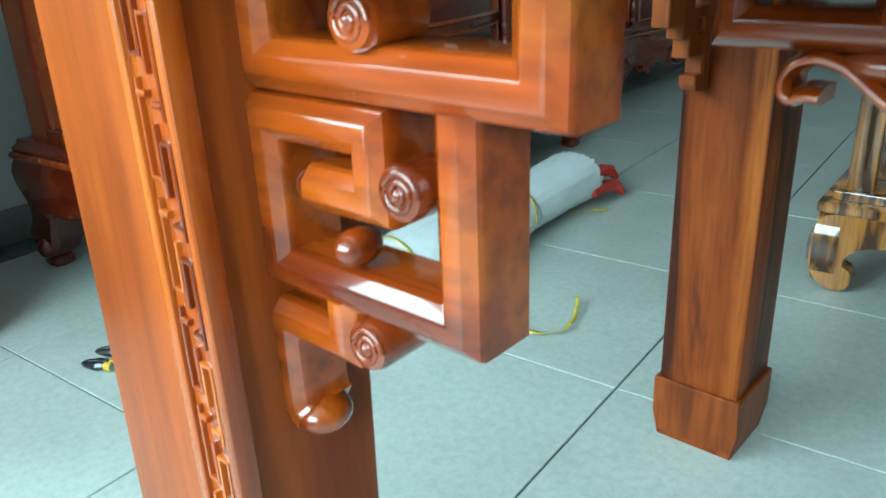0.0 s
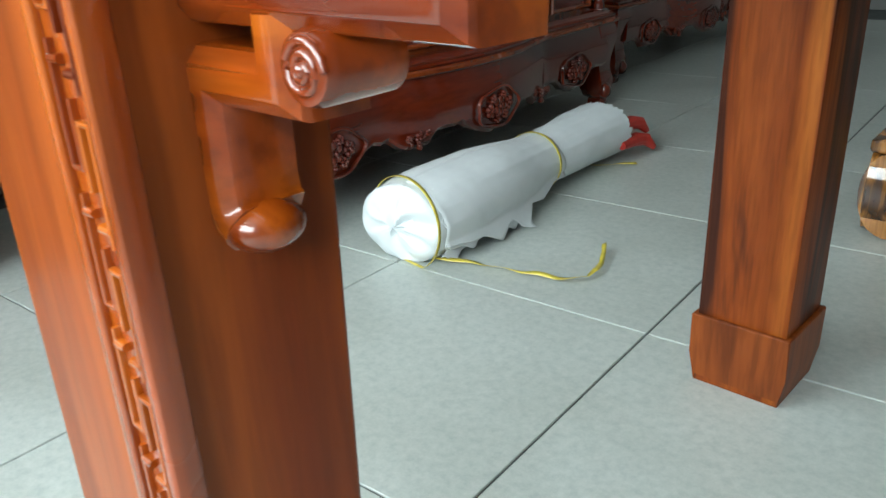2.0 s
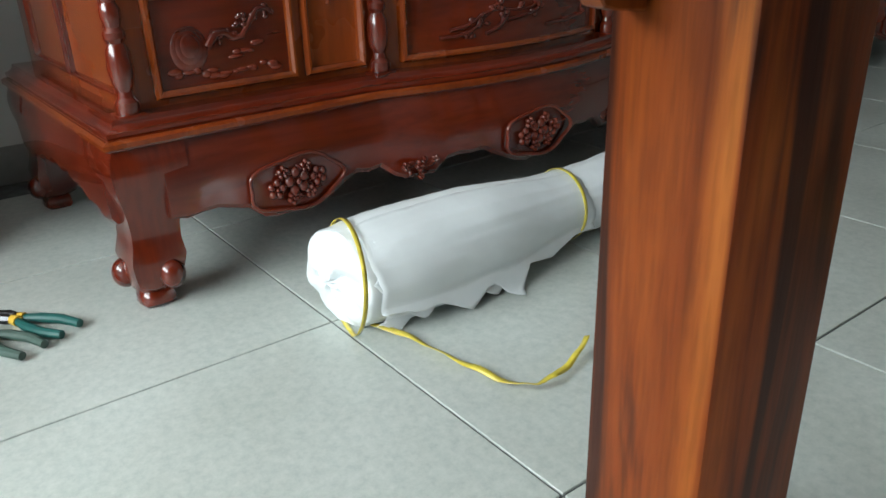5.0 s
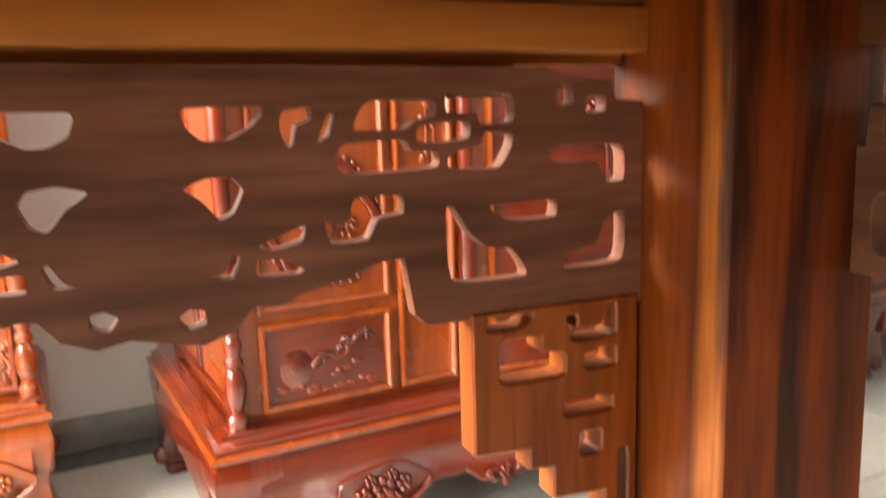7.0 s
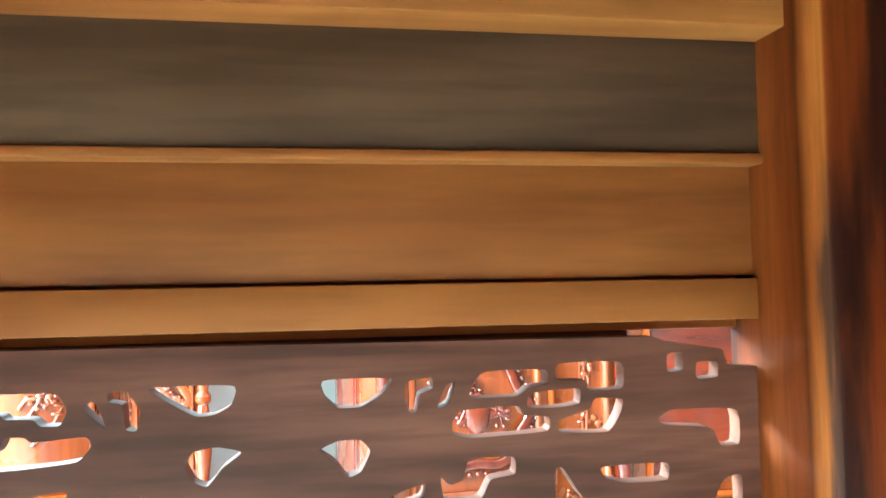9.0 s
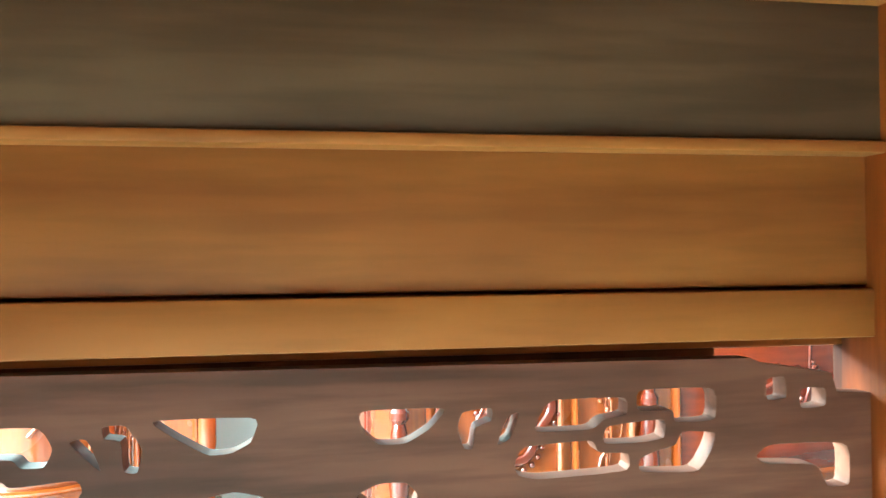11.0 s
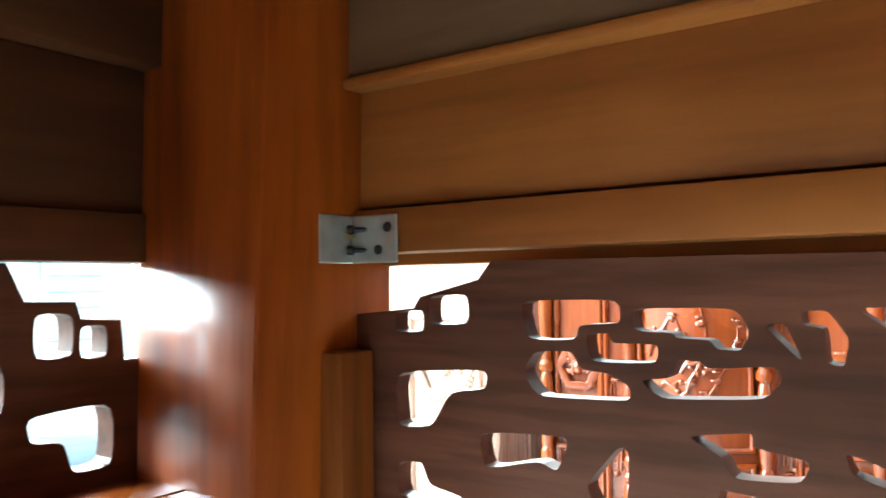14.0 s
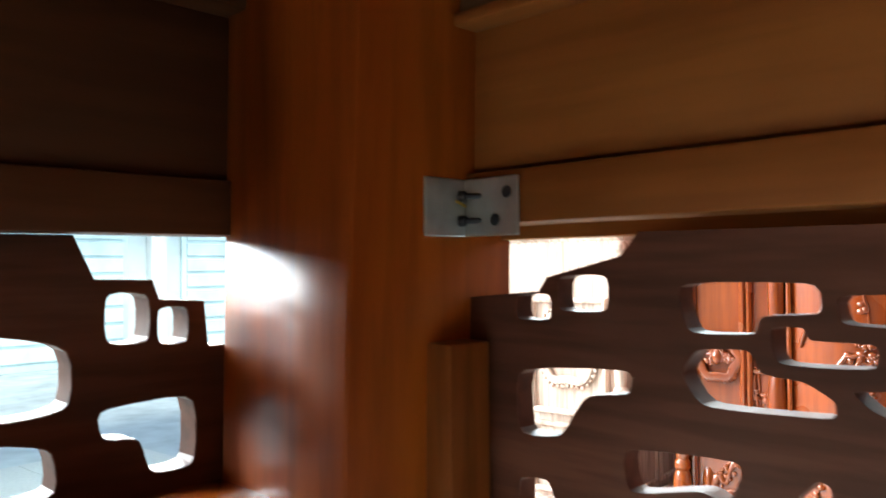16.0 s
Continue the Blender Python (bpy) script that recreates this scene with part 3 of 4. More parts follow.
def front_pierced(y0):
    """Long pierced board with stepped corners, blocks and hooks at both ends."""
    a, b = XI - 0.006, XO + LEN - LW + 0.006
    mid = (a + b) / 2
    blocks = [[(.030, .965), (.030, .977), (.042, .977), (.042, .965)], [(.047, .958), (.047, .981), (.067, .981), (.067, .958)],
              [(.072, .960), (.072, .990), (.099, .991), (.099, .960)],
              [(.042, .880), (.042, .926), (.104, .923), (.101, .905), (.078, .903), (.072, .880)],
              [(.118, .925), (.118, .962), (.190, .975), (.200, .950), (.165, .940), (.160, .922)],
              [(.125, .878), (.128, .905), (.160, .912), (.200, .905), (.205, .889), (.170, .876)],
              [(.235, .930), (.235, .985), (.300, .985), (.295, .945)], [(.235, .876), (.240, .912), (.305, .908), (.300, .878)]]
    blocks = [[(max(0.006, x - 0.021), z) for x, z in h] for h in blocks[1:3]] + [[(x - 0.021, z) for x, z in h] for h in blocks[3:]]
    holes = []
    for h in blocks:
        holes.append(soften([(a + x, z) for x, z in h], 0.15))
        holes.append(soften([(b - x, z) for x, z in h], 0.15))
    n = int((b - a - 0.76) / 0.13)
    for i in range(n):
        x = a + 0.38 + (b - a - 0.76) * (i + 0.5) / n
        for z in (0.901, 0.962):
            holes.append(soften([(x - .045, z - .015), (x - .03, z + .02), (x + .03, z + .02), (x + .045, z - .015), (x, z - .022)]))
    out = [(a, .864), (b, .864), (b, .955), (b - .012, .955), (b - .015, .984), (b - .045, .986), (b - .049, .998), (b - .084, .999), (b - .096, 1.0245),
           (a + .096, 1.0245), (a + .084, .999), (a + .049, .998), (a + .045, .986), (a + .015, .984), (a + .012, .955), (a, .955)]
    part("pierced_apron", plate(out, holes, 0.022, lambda x, z, c: Vector((x, y0 + c, z)), 0.0015), DULL_X, table,
         "long front apron board pierced with key blocks")


front_pierced(-0.022)
front_pierced(YB + LW - 0.026)

# raised fretwork below the front apron
FRONT = 0.044                # front of the fret bars


def bar_section(w, depth=0.046, front=FRONT):
    """Fret bar: a narrow flat front, broad rounded shoulders and straight deep sides."""
    h = w / 2
    pts = [(-h, front + depth), (h, front + depth)]
    prof = [(1.0, 0.0120), (0.98, 0.0092), (0.90, 0.0066), (0.45, 0.0013), (0.36, 0.0004), (0.26, 0.0)]
    pts += [(h * k, front + d) for k, d in prof]
    pts += [(-h * k, front + d) for k, d in prof[::-1]]
    return pts


def on_front(a, b, v):
    return Vector((a, v, b))


def scroll_boss(fx, x, z, r, parent, y=FRONT + 0.004):
    """Snail-shaped boss: a thick round stub with a raised spiral on its face."""
    bm = lathe([(r * 0.96, -0.034), (r, 0.0), (r * 0.985, 0.003), (r * 0.90, 0.0062), (r * 0.70, 0.0068)], 28,
               m=Matrix.Translation((fx(x), y, z)) @ Matrix.Rotation(radians(90), 4, 'X'))
    turns = [(fx(x) + r * 0.80 * (1 - i / 40) * math.cos(i * 0.40), y - 0.0062, z + r * 0.80 * (1 - i / 40) * math.sin(i * 0.40)) for i in range(36)]
    tube(bm, turns, [r * 0.155] * 36, 8)
    blob(bm, (fx(x), y - 0.006, z), (r * 0.24, 0.004, r * 0.24), 3)
    return part("scroll_boss", bm, LACQ_X, parent, "", 50)


def corner_fret(mx):
    fx = (lambda x: x) if mx is None else (lambda x: mx - x)
    M = lambda pts: [(fx(a), b) for a, b in pts]

    def bar(name, pts, w, parent, label="", depth=0.046):
        return part(name, sweep(M(pts), bar_section(w, depth), on_front), LACQ_X, parent, label)
    big = bar("fret_frame", [(.107, .867), (.107, .7965), (.293, .7965), (.293, .867)], .030, table, "glossy rounded square fret bar")
    bar("fret_hook", [(.150, .867), (.150, .851), (.236, .851), (.236, .867)], .027, big)
    scroll_boss(fx, .193, .8235, .0155, big)
    spiral = bar("fret_spiral", [(.2475, .785), (.2475, .6745), (.1045, .6745), (.1045, .7675), (.1895, .7675), (.1895, .7320), (.142, .7320)], .0268, table,
                 "glossy squared spiral of rounded fret bar")
    part("fret_end", blob(bmesh.new(), (fx(.1420), FRONT + 0.018, .7320), (.0150, .0178, .0132), 4), LACQ_X, spiral, "", 55)
    scroll_boss(fx, .2190, .7440, .0150, spiral)
    scroll_boss(fx, .1870, .6500, .0150, spiral)
    part("fret_ball", blob(bmesh.new(), (fx(.170), FRONT + 0.013, .7010), (.0110, .016, .0110), 4), LACQ_X, spiral, "", 55)
    tail = [(.1585, .668), (.1585, .6395), (.1010, .6395), (.1010, .588), (.1025, .5755), (.1065, .5690), (.1120, .5660)]
    t = bar("fret_tail", tail, .0275, table, "small hooked tail of fret bar", 0.042)
    part("fret_end", blob(bmesh.new(), (fx(.1135), FRONT + 0.0212, .5660), (.0165, .0206, .0136), 4), LACQ_X, t, "", 55)


part("lower_rail", box((XI - 0.004, -0.021, 0.864), (XO + LEN - LW + 0.004, 0.060, 0.868), 0.001), LACQ_X, table)
corner_fret(None)
corner_fret(2 * XO + LEN)
# second row of fretwork, set further back under the table
INNER = 0.196
for mx in (None, 2 * XO + LEN):
    fx = (lambda x: x) if mx is None else (lambda x: mx - x)
    rail = part("inner_rail", box((min(fx(.290), fx(.62)), INNER + 0.002, 0.834), (max(fx(.290), fx(.62)), INNER + 0.036, 0.848), 0.003), LACQ_X, table)
    part("rail_bearer", box((min(fx(.330), fx(.370)), 0.030, 0.846), (max(fx(.330), fx(.370)), INNER + 0.030, 0.8645), 0.002), DULL_X, rail)
    fr = part("fret_frame", sweep([(fx(a), b) for a, b in [(.3075, .838), (.3075, .8085), (.3835, .8085), (.3835, .838)]], bar_section(.0215, .034, INNER), on_front), LACQ_X, table,
              "glossy rounded square fret bar")
    curl = [(.4050, .7700), (.3870, .7745), (.3740, .7850), (.3635, .7925), (.3520, .7955), (.3420, .7925), (.3365, .7850), (.3370, .7765), (.3425, .7735), (.3465, .7775)]
    part("fret_scroll", sweep(soften([(fx(a), b) for a, b in curl], 0.22, 2)[1:-4], bar_section(.0085, .030, INNER + 0.001), on_front), LACQ_X, fr, "curled leaf-shaped scroll", 55)
    part("fret_leaf", blob(bmesh.new(), (fx(.381), INNER + 0.016, .7925), (.024, .014, .0085), 3), LACQ_X, fr, "", 55)

# top
top_bm = box((XO - 0.06, YF - 0.05, TOPZ), (XO + LEN + 0.06, YB + LW + 0.05, TOPZ + 0.035), 0.008)
part("tabletop", top_bm, RAW_X, table, "thick plank top")

# steel angle bracket in the corner
angle = holder("angle_bracket", Matrix.Translation((0.0045, YF + FWY, 1.040)), "small zinc-plated steel corner bracket screwed to leg and rail", "bracket")
part("plate", box((0, 0.0005, -0.0175), (0.0022, 0.044, 0.0175), 0.0008, seg=1), STEEL, angle)
part("plate", box((0.0, 0.0005, -0.0175), (0.036, 0.0027, 0.0175), 0.0008, seg=1), STEEL, angle)
for ya, za in ((0.036, 0.008), (0.027, -0.008)):
    part("screw", lathe([(0.0036, 0), (0.0036, 0.0006), (0.0022, 0.0012)], 12, m=Matrix.Translation((0.0020, ya, za)) @ Matrix.Rotation(radians(90), 4, 'Y')), SCREW, angle)
for za in (0.007, -0.008):
    bm = lathe([(0.0034, 0), (0.0034, 0.004), (0.0018, 0.005), (0.0016, 0.016), (0.0006, 0.018)], 12, m=Matrix.Translation((0.007, 0.0025, za)) @ Matrix.Rotation(radians(-90), 4, 'X') @ Matrix.Rotation(radians(-25), 4, 'Y'))
    part("screw", bm, SCREW, angle)
part("pin", lathe([(0.001, 0), (0.001, 0.008), (0.0005, 0.009)], 8, m=Matrix.Translation((0.003, 0.004, 0.001)) @ Matrix.Rotation(radians(70), 4, 'Y')), BRASS, angle)

# ---- altar cabinet behind the table ----
def cabriole(h=0.29, s=1.0):
    """Curved leg with a knuckled foot, in local x (front) and y (side), top corner outward at the origin."""
    bm = bmesh.new()
    secs = [(0.000, 0.050, 0.006), (0.008, 0.060, 0.000), (0.022, 0.058, 0.001), (0.030, 0.050, 0.006), (0.042, 0.078, -0.006), (0.070, 0.094, -0.012), (0.095, 0.090, -0.008), (0.125, 0.080, 0.000),
            (0.150, 0.080, 0.002), (0.175, 0.088, 0.000), (0.205, 0.104, -0.006), (0.235, 0.116, -0.012), (0.262, 0.120, -0.014), (0.285, 0.118, -0.010), (h, 0.112, -0.004)]
    rings = []
    for z, w, off in secs:
        w *= s
        ring = []
        for i in range(12):
            a = 2 * math.pi * i / 12 + math.pi / 12
            k = 0.5 / max(abs(math.cos(a)), abs(math.sin(a))) * (0.9 if z > 0.09 else 0.45) + 0.5 * (0.1 if z > 0.09 else 0.55)
            ring.append(bm.verts.new((off * s + w / 2 + w * k * math.cos(a), off * s + w / 2 + w * k * math.sin(a), z)))
        rings.append(ring)
    for a, b in zip(rings, rings[1:]):
        for i in range(12):
            bm.faces.new((a[i], a[(i + 1) % 12], b[(i + 1) % 12], b[i]))
    bm.faces.new(rings[0][::-1])
    bm.faces.new(rings[-1])
    for cx, cy in ((-0.004, 0.052), (0.052, -0.004)):
        blob(bm, (cx * s, cy * s, 0.062), (0.022 * s, 0.022 * s, 0.024 * s), 3)
    return bm


def bow(u, L, bulge):
    """How far the front stands out at u along the length: flat wings and a bowed middle."""
    k = (u / L - 0.5) / 0.215
    return bulge * max(0.0, math.cos(k * math.pi / 2)) if abs(k) < 1 else 0.0


def moulding(L, D, secs, bulge, steps=40):
    """A moulding round front and sides following the bow; secs: (out, z) profile."""
    bm = bmesh.new()
    path = [(0.0, D, -1, 0), (0.0, 0.0, -1, -1)]
    path += [(L * i / steps, -bow(L * i / steps, L, bulge), 0, -1) for i in range(1, steps)]
    path += [(L, 0.0, 1, -1), (L, D, 1, 0)]
    rings = [[bm.verts.new((x + nx * o, y + ny * o, z)) for o, z in secs] for x, y, nx, ny in path]
    for a, b in zip(rings, rings[1:]):
        for j in range(len(secs) - 1):
            bm.faces.new((a[j], a[j + 1], b[j + 1], b[j]))
    topf = [r[-1] for r in rings]
    botf = [r[0] for r in rings]
    bm.faces.new(topf)
    bm.faces.new(botf[::-1])
    bm.faces.new([v for v in rings[0]] + [v for v in rings[-1]][::-1])
    return bm


def column(h):
    prof = [(.020, 0), (.022, .004), (.022, .016), (.016, .022), (.014, .030), (.020, .040), (.0235, .060), (.021, .082), (.015, .092),
            (.020, .098), (.020, .106), (.014, .112), (.0185, .124), (.0185, .134), (.014, .142), (.016, .160), (.022, .200), (.0215, .240),
            (.016, .275), (.013, .285), (.020, .292), (.020, .302), (.0135, .310), (.0165, .330), (.019, .42), (.0185, .55), (.015, .64), (.021, .65), (.021, .66), (.014, .67)]
    k = h / .67
    return lathe([(r, z * k) for r, z in prof], 18)


def frame_panel(parent, name, u0, u1, z0, z1, yfun, mat_panel, mat_frame, carve=None, label=""):
    """A recessed panel with a raised moulded border, following the bow of the front."""
    uc, w = (u0 + u1) / 2, (u1 - u0) / 2
    y = yfun(uc)

    def bend(bm):
        for v in bm.verts:
            v.co.y += yfun(uc + v.co.x) - y
        return bm

    bm = bmesh.new()
    rows = [[bm.verts.new((-w + 2 * w * i / 16, p, q)) for p, q in ((-0.004, z0), (-0.004, z1), (0.012, z1), (0.012, z0))] for i in range(17)]
    for a, b in zip(rows, rows[1:]):
        for k in range(4):
            bm.faces.new((a[k], b[k], b[(k + 1) % 4], a[(k + 1) % 4]))
    bm.faces.new(rows[0])
    bm.faces.new(rows[-1][::-1])
    pn = part(name, bend(bm), mat_panel, parent, label)
    pn.matrix_local = Matrix.Translation((uc, y, 0))
    sec = [(-0.007, 0), (0.007, 0), (0.007, -0.012), (0.002, -0.017), (-0.003, -0.017), (-0.007, -0.010)]
    loop = [(-w + 2 * w * i / 12, z0) for i in range(13)] + [(w - 2 * w * i / 12, z1) for i in range(13)]
    part("border", bend(sweep(loop, sec, lambda a, b, v: Vector((a, v - 0.002, b)), closed=True)), mat_frame, pn)
    if carve:
        rnd = random.Random(int(u0 * 1000 + z0 * 77))
        bm = bmesh.new()
        carve(bm, rnd, w * 0.82, z0 + (z1 - z0) * 0.12, z1 - (z1 - z0) * 0.12)
        tagged(part("carving", bend(bm), mat_panel, pn, "", 80), "shallow carved relief", kind="stuff")
    return pn


def carve_spray(bm, rnd, w, z0, z1):
    """Branches, blossoms and rocks in low relief."""
    h = z1 - z0
    for k in range(5):
        x, z = rnd.uniform(-w, w * 0.5), z0 + h * rnd.uniform(0.05, 0.4)
        pts, a = [], rnd.uniform(0.1, 0.9)
        for i in range(9):
            pts.append((x, -0.006 - 0.003 * math.sin(i), z))
            x += math.cos(a) * w * 0.16
            z += math.sin(a) * h * 0.11
            a += rnd.uniform(-0.7, 0.7)
            x, z = max(-w, min(w, x)), max(z0, min(z1, z))
        tube(bm, pts, [0.0055 - 0.0004 * i for i in range(9)], 6)
        for p in pts[2::2]:
            for q in range(3):
                blob(bm, (p[0] + rnd.uniform(-.014, .014), -0.007, p[2] + rnd.uniform(-.012, .012)), (rnd.uniform(.005, .012), .006, rnd.uniform(.004, .009)), 1)


def carve_turtle(bm, rnd, w, z0, z1):
    """A low rounded hump, a curling bough with buds, and rocks along the foot."""
    h = z1 - z0
    for k in range(3):
        q = 1 - 0.22 * k
        blob(bm, (-w * 0.60, -0.002 - 0.002 * k, z0 + h * (0.40 + 0.02 * k)), (w * 0.33 * q, 0.007, h * 0.34 * q), 3)
    tube(bm, [(-w * 0.30 + w * 0.155 * i, -0.006, z0 + h * (0.40 + 0.055 * i + 0.13 * math.sin(i * 1.25))) for i in range(9)], [0.008, 0.010, 0.008, 0.007, 0.006, 0.006, 0.006, 0.006, 0.004], 8)
    for i in range(30):
        t = rnd.random()
        blob(bm, (-w * 0.15 + w * 1.1 * t + rnd.uniform(-.012, .012), -0.006, z0 + h * (0.45 + 0.5 * t + rnd.uniform(-.12, .12))), (rnd.uniform(.004, .010), .006, rnd.uniform(.004, .008)), 1)
    for i in range(16):
        blob(bm, (-w * 0.9 + w * 1.8 * i / 15 + rnd.uniform(-.01, .01), -0.004, z0 + h * rnd.uniform(-0.02, 0.12)), (rnd.uniform(.008, .018), .006, rnd.uniform(.004, .009)), 2)
    for i in range(7):
        blob(bm, (w * rnd.uniform(0.15, 0.85), -0.005, z0 + h * rnd.uniform(0.22, 0.40)), (rnd.uniform(.008, .018), .006, rnd.uniform(.003, .006)), 2)


def medallion(parent, u, z, yfun, r, mat):
    """A lobed ring with a row of beads and a relief in the middle."""
    base = Matrix.Translation((u, yfun(u) - 0.004, z))
    ring = part("medallion", sweep([((r * (1 + 0.07 * math.cos(6 * a))) * math.cos(a), (r * 0.95 * (1 + 0.07 * math.cos(6 * a))) * math.sin(a)) for a in [2 * math.pi * i / 48 for i in range(48)]],
                                   round_section(0.020, 0, -0.012, 0.006, 3), lambda a, b, v: Vector((a, v, b)), closed=True), mat, parent, "lobed raised medallion ring")
    ring.matrix_local = base
    bead = None
    for i in range(44):
        a = 2 * math.pi * i / 44
        rr = r * 1.18 * (1 + 0.06 * math.cos(6 * a))
        if bead is None:
            me = finish(blob(bmesh.new(), (0, 0, 0), (.0062, .006, .0062), 2), "bead")
            me.materials.append(mat)
            bead = me
        o = new("bead", bead)
        o.parent = ring
        o.location = (rr * math.cos(a), -0.004, rr * 0.95 * math.sin(a))
    bm = bmesh.new()
    rnd = random.Random(5)
    carve_spray(bm, rnd, r * 0.5, -r * 0.55, r * 0.55)
    blob(bm, (0, -0.006, 0), (r * 0.28, 0.014, r * 0.4), 2)
    tagged(part("carving", bm, mat, ring, "", 80), "shallow carved relief", kind="stuff")


def rosette(parent, u, z, y, w, h, mat, kind=0):
    """Oval or hanging carved flower group on the base apron."""
    rnd = random.Random(int(u * 997))
    bm = bmesh.new()
    spots = [(0.0, 0.05, 1.0), (-0.52, -0.10, 0.72), (0.52, 0.10, 0.72), (-0.15, -0.62, 0.5), (0.30, -0.52, 0.5), (-0.34, 0.56, 0.5), (0.22, 0.66, 0.46)] if kind == 0 else [(0.0, 0.1, 0.85), (-0.6, 0.3, 0.6), (0.6, 0.3, 0.6), (0.0, -0.7, 0.5)]
    for fx, fz, k in spots:
        r = 0.5 * h * k
        turn = rnd.uniform(0, 1.2)
        for q in range(5):
            b = turn + q * 1.2566
            blob(bm, (w * fx + r * 0.78 * math.cos(b), -0.009, h * fz + r * 0.78 * math.sin(b)), (r * 0.52, 0.009, r * 0.52), 2)
        blob(bm, (w * fx, -0.014, h * fz), (r * 0.30, 0.007, r * 0.30), 2)
    for q in range(7):
        a = rnd.uniform(0, 6.28)
        pts = [(w * 0.86 * (0.35 + 0.1 * i) * math.cos(a + 0.12 * i), -0.006, h * 0.86 * (0.35 + 0.1 * i) * math.sin(a + 0.12 * i)) for i in range(6)]
        tube(bm, pts, [0.0025, 0.005, 0.0065, 0.006, 0.004, 0.0015], 6)
    if kind == 0:
        sweep([(w * 1.15 * math.cos(t) * (1 + .06 * math.cos(5 * t)), h * 1.15 * math.sin(t) * (1 + .06 * math.cos(5 * t))) for t in [2 * math.pi * i / 40 for i in range(40)]],
              round_section(0.008, 0, -0.008, 0.003, 2), lambda a, b, v: Vector((a, v - 0.004, b)), bm, closed=True)
    o = tagged(part("flower_carving", bm, mat, parent, "", 80), "glossy carved blossoms in relief", kind="stuff")
    o.location = (u, y, z)


def altar_cabinet(name, m, L, D, label, mats, bays, H=1.27, bulge=0.07):
    lw, lz, lp = mats
    c = holder(name, m, label, "cabinet", "carved cabinets")
    yf = lambda u: -bow(u, L, bulge)
    # feet
    for i, (x, y, r) in enumerate(((0, 0, 0), (L, 0, 90), (L, D, 180), (0, D, 270))):
        f = part("cabriole_leg", cabriole(0.300, 1.2), lz, c, "curved leg with a knuckled foot", 50)
        f.matrix_local = Matrix.Translation((x, y, 0)) @ Matrix.Rotation(radians(r), 4, 'Z')
    # base apron with scalloped lower edge
    bm = bmesh.new()
    n = 56
    rows = []
    for i in range(n + 1):
        u = L * (0.04 + 0.92 * i / n)
        k = i / n
        low = 0.158 + 0.004 * math.cos(2 * math.pi * k * 22)
        for mid, wd, deep in ((0.176, 0.055, 0.046), (0.330, 0.034, 0.034), (0.5, 0.060, 0.046), (0.670, 0.034, 0.034), (0.824, 0.055, 0.046)):
            low -= deep * math.exp(-((u / L - mid) / wd) ** 4)
        y = yf(u)
        rows.append([bm.verts.new((u, y + a, z)) for a, z in ((0.012, low), (-0.010, low + 0.003), (-0.016, low + 0.012), (-0.019, 0.23), (-0.010, 0.272), (-0.002, 0.300), (0.012, 0.300))])
    for a, b in zip(rows, rows[1:]):
        for j in range(7):
            bm.faces.new((a[j], a[(j + 1) % 7], b[(j + 1) % 7], b[j]))
    bm.faces.new(rows[0])
    bm.faces.new(rows[-1][::-1])
    part("base_apron", bm, lw, c, "dark red scalloped base apron")
    for x, sgn in ((0.0, -1), (L, 1)):
        bm = bmesh.new()
        rows = []
        for i in range(25):
            k = i / 24
            low = 0.150 + 0.030 * math.sin(math.pi * k) ** 2 + 0.006 * math.cos(2 * math.pi * k * 7)
            rows.append([bm.verts.new((x + sgn * a, 0.05 + (D - 0.10) * k, z)) for a, z in ((-0.014, low), (0.004, low + 0.003), (0.012, low + 0.014), (0.016, 0.235), (0.010, 0.272), (0.002, 0.300), (-0.014, 0.300))])
        for a, b in zip(rows, rows[1:]):
            for j in range(7):
                bm.faces.new((a[j], a[(j + 1) % 7], b[(j + 1) % 7], b[j]))
        bm.faces.new(rows[0])
        bm.faces.new(rows[-1][::-1])
        part("side_apron", bm, lw, c)
    for k, kind in ((0.176, 0), (0.330, 1), (0.5, 0), (0.670, 1), (0.824, 0)):
        rosette(c, L * k, 0.178 if kind == 0 else 0.152, yf(L * k) - 0.016, 0.094 if kind == 0 else 0.070, 0.046 if kind == 0 else 0.028, lw, kind)
    part("base_moulding", moulding(L, D, [(0.000, 0.298), (0.012, 0.300), (0.014, 0.304), (0.012, 0.316), (0.004, 0.319), (0.006, 0.322), (0.006, 0.328), (-0.004, 0.331), (-0.012, 0.338), (-0.014, 0.346)], bulge), lw, c,
         "stepped base moulding")
    # lighter wood stands in for the light caught along the moulding
    part("moulding_bead", moulding(L, D, [(0.013, 0.3025), (0.0185, 0.305), (0.0185, 0.313), (0.011, 0.3175)], bulge), lp, c, "bead on the base moulding, coloured orange-brown for the light on it")
    # body
    ins = 0.060
    body = moulding(L, D, [(-ins, 0.340), (-ins, H - 0.06)], bulge)
    part("body", body, lp, c, "orange-brown veneered carcase")
    part("cornice", moulding(L, D, [(-ins + 0.004, H - 0.075), (-0.03, H - 0.05), (-0.01, H - 0.02), (0.02, H - 0.012), (0.02, H)], bulge), lw, c)
    fy = lambda u: yf(u) + ins
    # side panels
    for x, s in ((ins, -1), (L - ins, 1)):
        for a, b in ((0.10, D * 0.48), (D * 0.53, D - 0.10)):
            sec = [(-0.006, 0), (0.006, 0), (0.004, 0.008), (-0.004, 0.008)]
            part("side_border", sweep([(a, 0.37), (b, 0.37), (b, H - 0.12), (a, H - 0.12)], sec, lambda p, q, v, x=x, s=s: Vector((x + s * v, p, q)), closed=True), lz, c)
